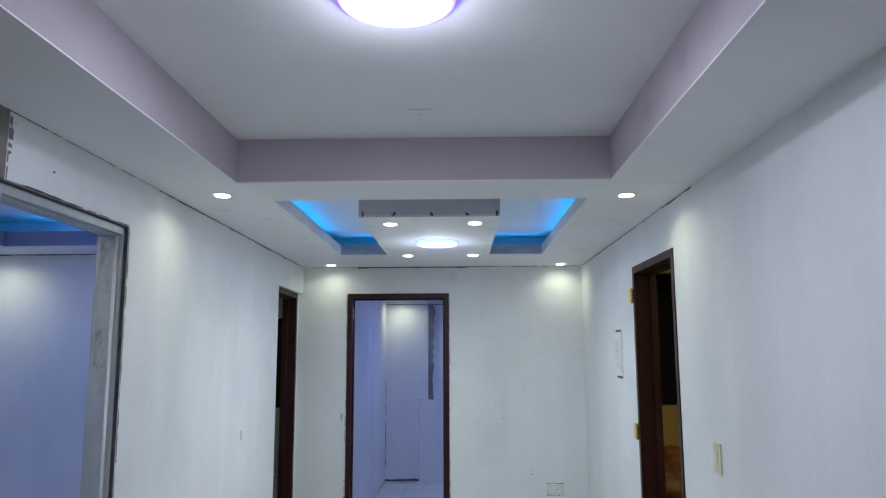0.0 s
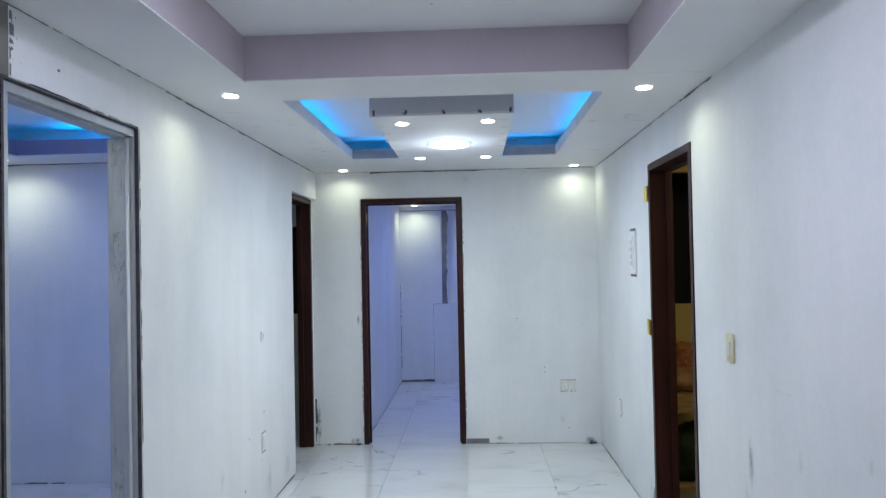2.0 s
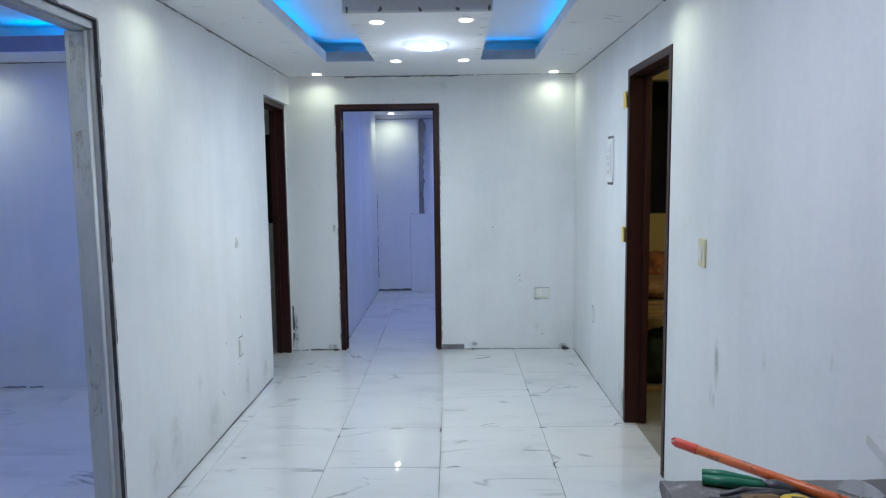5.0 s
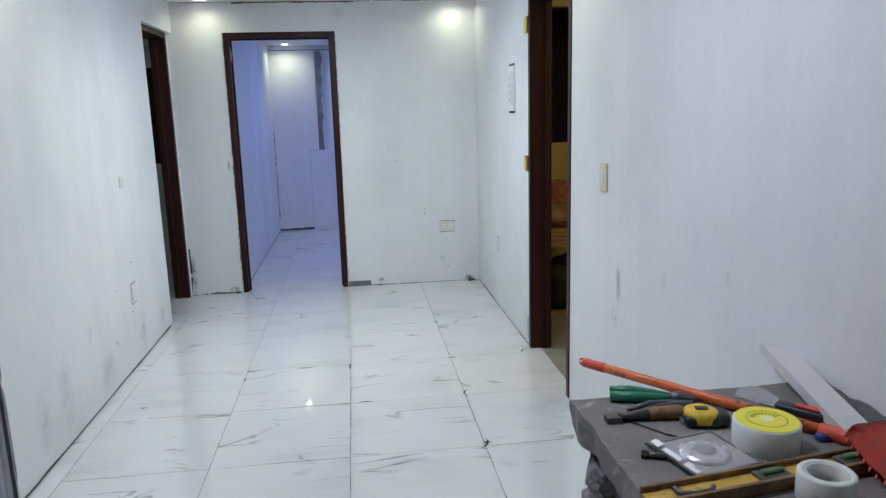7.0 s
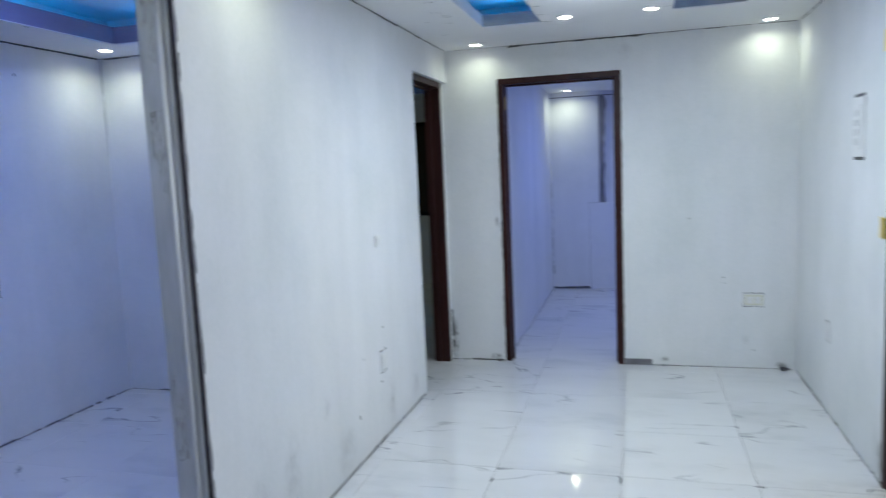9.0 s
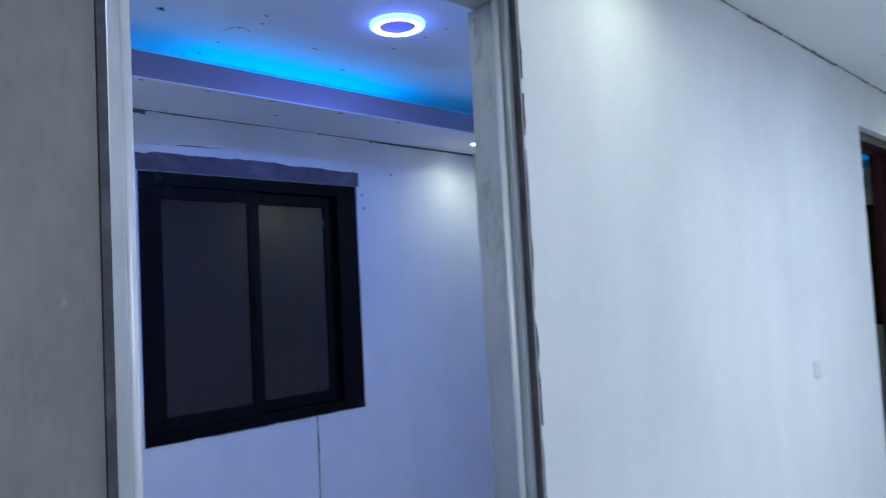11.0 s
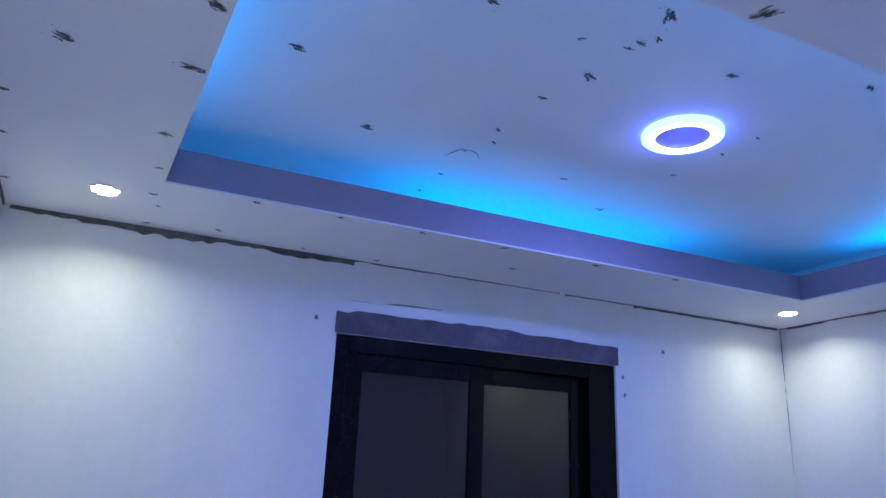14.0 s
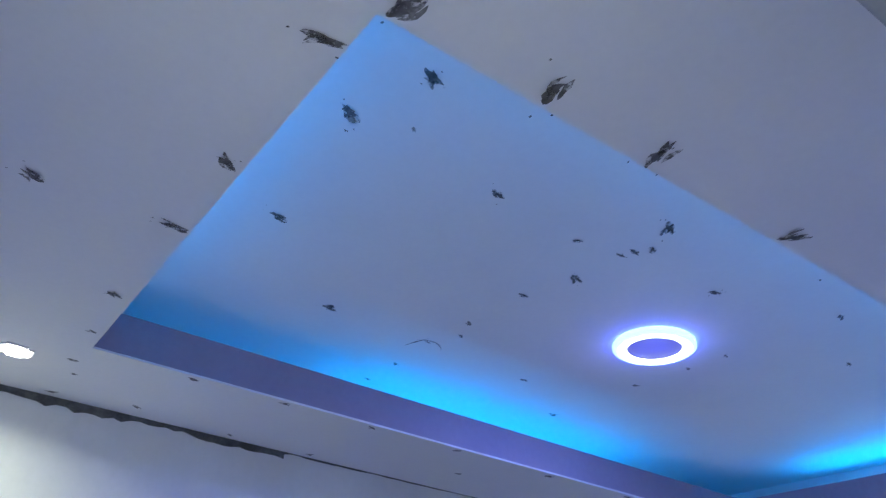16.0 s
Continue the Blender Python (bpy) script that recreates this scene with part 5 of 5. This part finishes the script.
part("sheet", bm, plain("milky_plastic", (0.62, 0.64, 0.66), 0.25), sh, "", True)
pf = thing("metal_profile", "white painted metal channel lying across the worktop", "metal profile", at=look((1.108, 1.890, 0.851), (1.008, 1.30, 0.797)))
WHITE_M = blotchy("white_painted_metal", (0.50, 0.50, 0.50), (0.58, 0.585, 0.59), (0.63, 0.635, 0.64), 6, 80, 0.45, 0.1, 0.1, None, ((0.30, 0.29, 0.27), 0.63, 16.0))
part("web", boxes((-0.030, 0.030, 0.024, 0.026, -0.42, 0.0), bevel=0.0006), WHITE_M, pf)
part("lip", boxes((-0.030, -0.028, 0.0, 0.024, -0.42, 0.0)), WHITE_M, pf)
part("lip", boxes((0.028, 0.030, 0.0, 0.024, -0.42, 0.0)), WHITE_M, pf)
part("end_plate", boxes((-0.028, 0.028, 0.0, 0.024, -0.002, 0.0)), WHITE_M, pf)

# ---- store room things ----
TIMBER = blotchy("rough_sawn_timber", (0.24, 0.15, 0.07), (0.36, 0.24, 0.12), (0.48, 0.34, 0.19), 5, 60, 0.75, 0.3, 0, (1, 8, 8), None, True)
TARP = blotchy("orange_cloth", (0.22, 0.06, 0.03), (0.36, 0.13, 0.06), (0.50, 0.25, 0.14), 9, 40, 0.8, 0.6, 0, None, ((0.55, 0.42, 0.28), 0.56, 14.0))
SACKM = blotchy("brown_sackcloth", (0.20, 0.10, 0.05), (0.32, 0.18, 0.10), (0.46, 0.32, 0.20), 7, 80, 0.85, 0.6)
GREENC = blotchy("dark_green_cloth", (0.008, 0.018, 0.010), (0.014, 0.032, 0.017), (0.03, 0.055, 0.03), 7, 60, 0.85, 0.5)


def sack(name, label, cat, x, y, z, sx, sy, sz, mat, seed):
    """A slumped bag with folds."""
    ob = thing(name, label, cat, at=pose(x, y, z))
    bm = bmesh.new()
    bmesh.ops.create_icosphere(bm, subdivisions=4, radius=1)
    for v in bm.verts:
        p = v.co.copy()
        k = 1 + 0.22 * noise.noise(p * 1.7 + Vector((seed, 0, 0))) + 0.08 * noise.noise(p * 5 + Vector((0, seed, 0)))
        q = Vector((math.copysign(abs(p.x) ** 0.7, p.x) * sx, math.copysign(abs(p.y) ** 0.7, p.y) * sy, math.copysign(abs(p.z) ** 0.75, p.z) * sz)) * k
        v.co = Vector((q.x, q.y, max(q.z + sz * 0.9, 0.0)))
    part("bag", bm, mat, ob, "", True)
    part("neck", tube([(0, 0, sz * 1.8), (0.02, 0.01, sz * 1.95), (0.05, 0.0, sz * 2.0)], [0.03, 0.018, 0.03]), mat, ob, "", True)
    return ob


bench = thing("timber_bench", "rough timber bench stacked with loose planks in the dim store room", "bench")
for k in range(4):
    part("plank", boxes((1.30 + 0.03 * k, 2.3, 5.05 + 0.17 * k, 5.20 + 0.17 * k, 0.50, 0.525), bevel=0.002), TIMBER, bench)
for k in range(3):
    part("plank", boxes((1.34 + 0.05 * k, 2.2, 5.12 + 0.05 * k, 5.30 + 0.05 * k, 0.5265 + 0.022 * k, 0.547 + 0.022 * k), bevel=0.002), TIMBER, bench)
for x, y in ((1.36, 5.10), (2.2, 5.10), (1.36, 5.66), (2.2, 5.66)):
    part("leg", boxes((x, x + 0.05, y, y + 0.05, 0, 0.499), bevel=0.002), TIMBER, bench)
sack("cement_sack", "crumpled brown sack lying on stacked planks", "sack", 1.66, 5.40, 0.5925, 0.24, 0.15, 0.085, SACKM, 2.1)
sack("orange_bundle", "bundle of orange cloth on the bench", "bundle", 1.74, 5.62, 0.527, 0.20, 0.13, 0.20, TARP, 5.2)
sack("green_bag", "dark green cloth bag under the bench", "bag", 1.58, 5.30, 0.0, 0.16, 0.16, 0.19, GREENC, 8.4)
sack("dark_bag", "dark cloth bag under the bench", "bag", 1.98, 5.32, 0.0, 0.20, 0.16, 0.17, GREENC, 3.3)
bd = thing("floor_board", "flat timber board on the store room floor", "board", at=pose(1.30, 5.02, -0.004))
part("board", boxes((0, 1.0, 0, 0.06, 0, 0.03), bevel=0.002), TIMBER, bd)

# rubble left in the corner of the hall
def lump(name, label, x, y, r, seed):
    bm = bmesh.new()
    bmesh.ops.create_icosphere(bm, subdivisions=2, radius=r)
    for v in bm.verts:
        v.co *= 1 + 0.35 * noise.noise(v.co * 60 + Vector((seed, 0, 0)))
        v.co.z = max(v.co.z * 0.7 + r * 0.55, 0.0)
    ob = thing(name, label, "rubble", "crumbs along the wall foot", pose(x, y, 0.0008))
    part("lump", bm, SHADOW_GAP, ob, "", False)


lump("mortar_crumb", "small dark lump of mortar on the floor in the corner", 1.035, 6.215, 0.021, 1.0)
lump("mortar_crumb", "small dark lump of mortar on the floor in the corner", 1.068, 6.228, 0.013, 4.0)
lump("mortar_crumb", "small dark crumb of mortar at the foot of the wall", 0.255, 6.232, 0.012, 7.0)
lump("mortar_crumb", "small dark crumb of mortar at the foot of the wall", -0.93, 6.225, 0.016, 2.0)

# ---- floor tiles, each a piece of its own ----
SX, SY, X0, Y0 = 0.5955, 0.582, 0.008, 3.18
full_mesh = {}


def tile(x0, x1, y0, y1):
    j = 0.0008
    w, d = round(x1 - x0 - 2 * j, 4), round(y1 - y0 - 2 * j, 4)
    if w < 0.02 or d < 0.02:
        return
    if (w, d) not in full_mesh:
        bm = bmesh.new()
        add_box(bm, -w / 2, w / 2, -d / 2, d / 2, -0.010, 0)
        bmesh.ops.bevel(bm, geom=[e for e in bm.edges if all(v.co.z > -0.001 for v in e.verts)], offset=0.0006, segments=1, affect="EDGES")
        me = bpy.data.meshes.new("tile")
        bm.to_mesh(me)
        bm.free()
        me.materials.append(TILE)
        full_mesh[(w, d)] = me
    ob = new("tile", full_mesh[(w, d)])
    ob.parent = floor
    ob.matrix_world = pose((x0 + x1) / 2, (y0 + y1) / 2, rng.uniform(-0.0006, 0.0006))


def lay(rx0, rx1, ry0, ry1, ox, oy):
    i0, i1 = math.floor((rx0 - ox) / SX), math.ceil((rx1 - ox) / SX)
    j0, j1 = math.floor((ry0 - oy) / SY), math.ceil((ry1 - oy) / SY)
    for i in range(i0, i1):
        for j in range(j0, j1):
            tile(max(rx0, ox + i * SX), min(rx1, ox + (i + 1) * SX), max(ry0, oy + j * SY), min(ry1, oy + (j + 1) * SY))


lay(-1.38, 1.18, -4.6, YN + 0.1, X0, Y0)
lay(BX0, BX1, 2.0, BY1, X0 - 0.2, Y0 + 0.2)
lay(-0.885, XE, YN + 0.1, 9.44, X0, Y0)
lay(-3.43, -1.38, 5.31, 9.7, X0, Y0)
lay(-1.38, -1.0, YN + 0.1, 9.7, X0, Y0)
# chips and grout crumbs at the tile corners
bm = bmesh.new()
for x, y, a, ln in ((0.61, 4.33, 0.0, 0.06), (0.602, 3.79, 1.4, 0.10), (0.615, 3.20, 1.2, 0.09), (0.615, 3.215, 0.1, 0.05), (0.08, 3.77, 0.1, 0.09), (1.06, 4.38, 0.6, 0.07), (0.006, 4.30, 1.57, 0.08), (-0.585, 4.2, 1.5, 0.05), (-1.05, 3.9, 0.3, 0.03), (0.60, 5.07, 1.5, 0.05)):
    stroke(bm, (x, y, 0.0016), a, ln, 0.011, rng)
tagged(part("grout_crumbs", bm, SHADOW_GAP, floor, "dark chips and crumbs along the tile joints"), kind="stuff")
bm = bmesh.new()
for x, y0, y1, w, skip in ((0.008, 2.4, 4.62, 0.0042, 0.04), (0.6035, 2.4, 4.45, 0.0040, 0.06), (-0.5875, 2.4, 4.45, 0.0022, 0.15), (-1.183, 2.9, 3.7, 0.0020, 0.2)):
    ragged(bm, (x - 0.001, y0, 0.0), (x - 0.001, y1, 0.0), (1, 0, 0), U, (0.0010, w), rng, 0.0013, 0.02, skip)
for y, x0, x1, w, skip in ((3.18, -0.42, 0.0, 0.0045, 0.03), (3.18, 0.62, 1.1, 0.0040, 0.05), (3.762, -1.0, 0.02, 0.0036, 0.06), (4.344, 0.01, 0.60, 0.0016, 0.4), (2.598, -1.2, 1.1, 0.003, 0.2)):
    ragged(bm, (x0, y - 0.001, 0.0), (x1, y - 0.001, 0.0), (0, 1, 0), U, (0.0008, w), rng, 0.0013, 0.02, skip)
tagged(part("dirty_joints", bm, GAP, floor, "dirt-darkened tile joints"), kind="stuff")
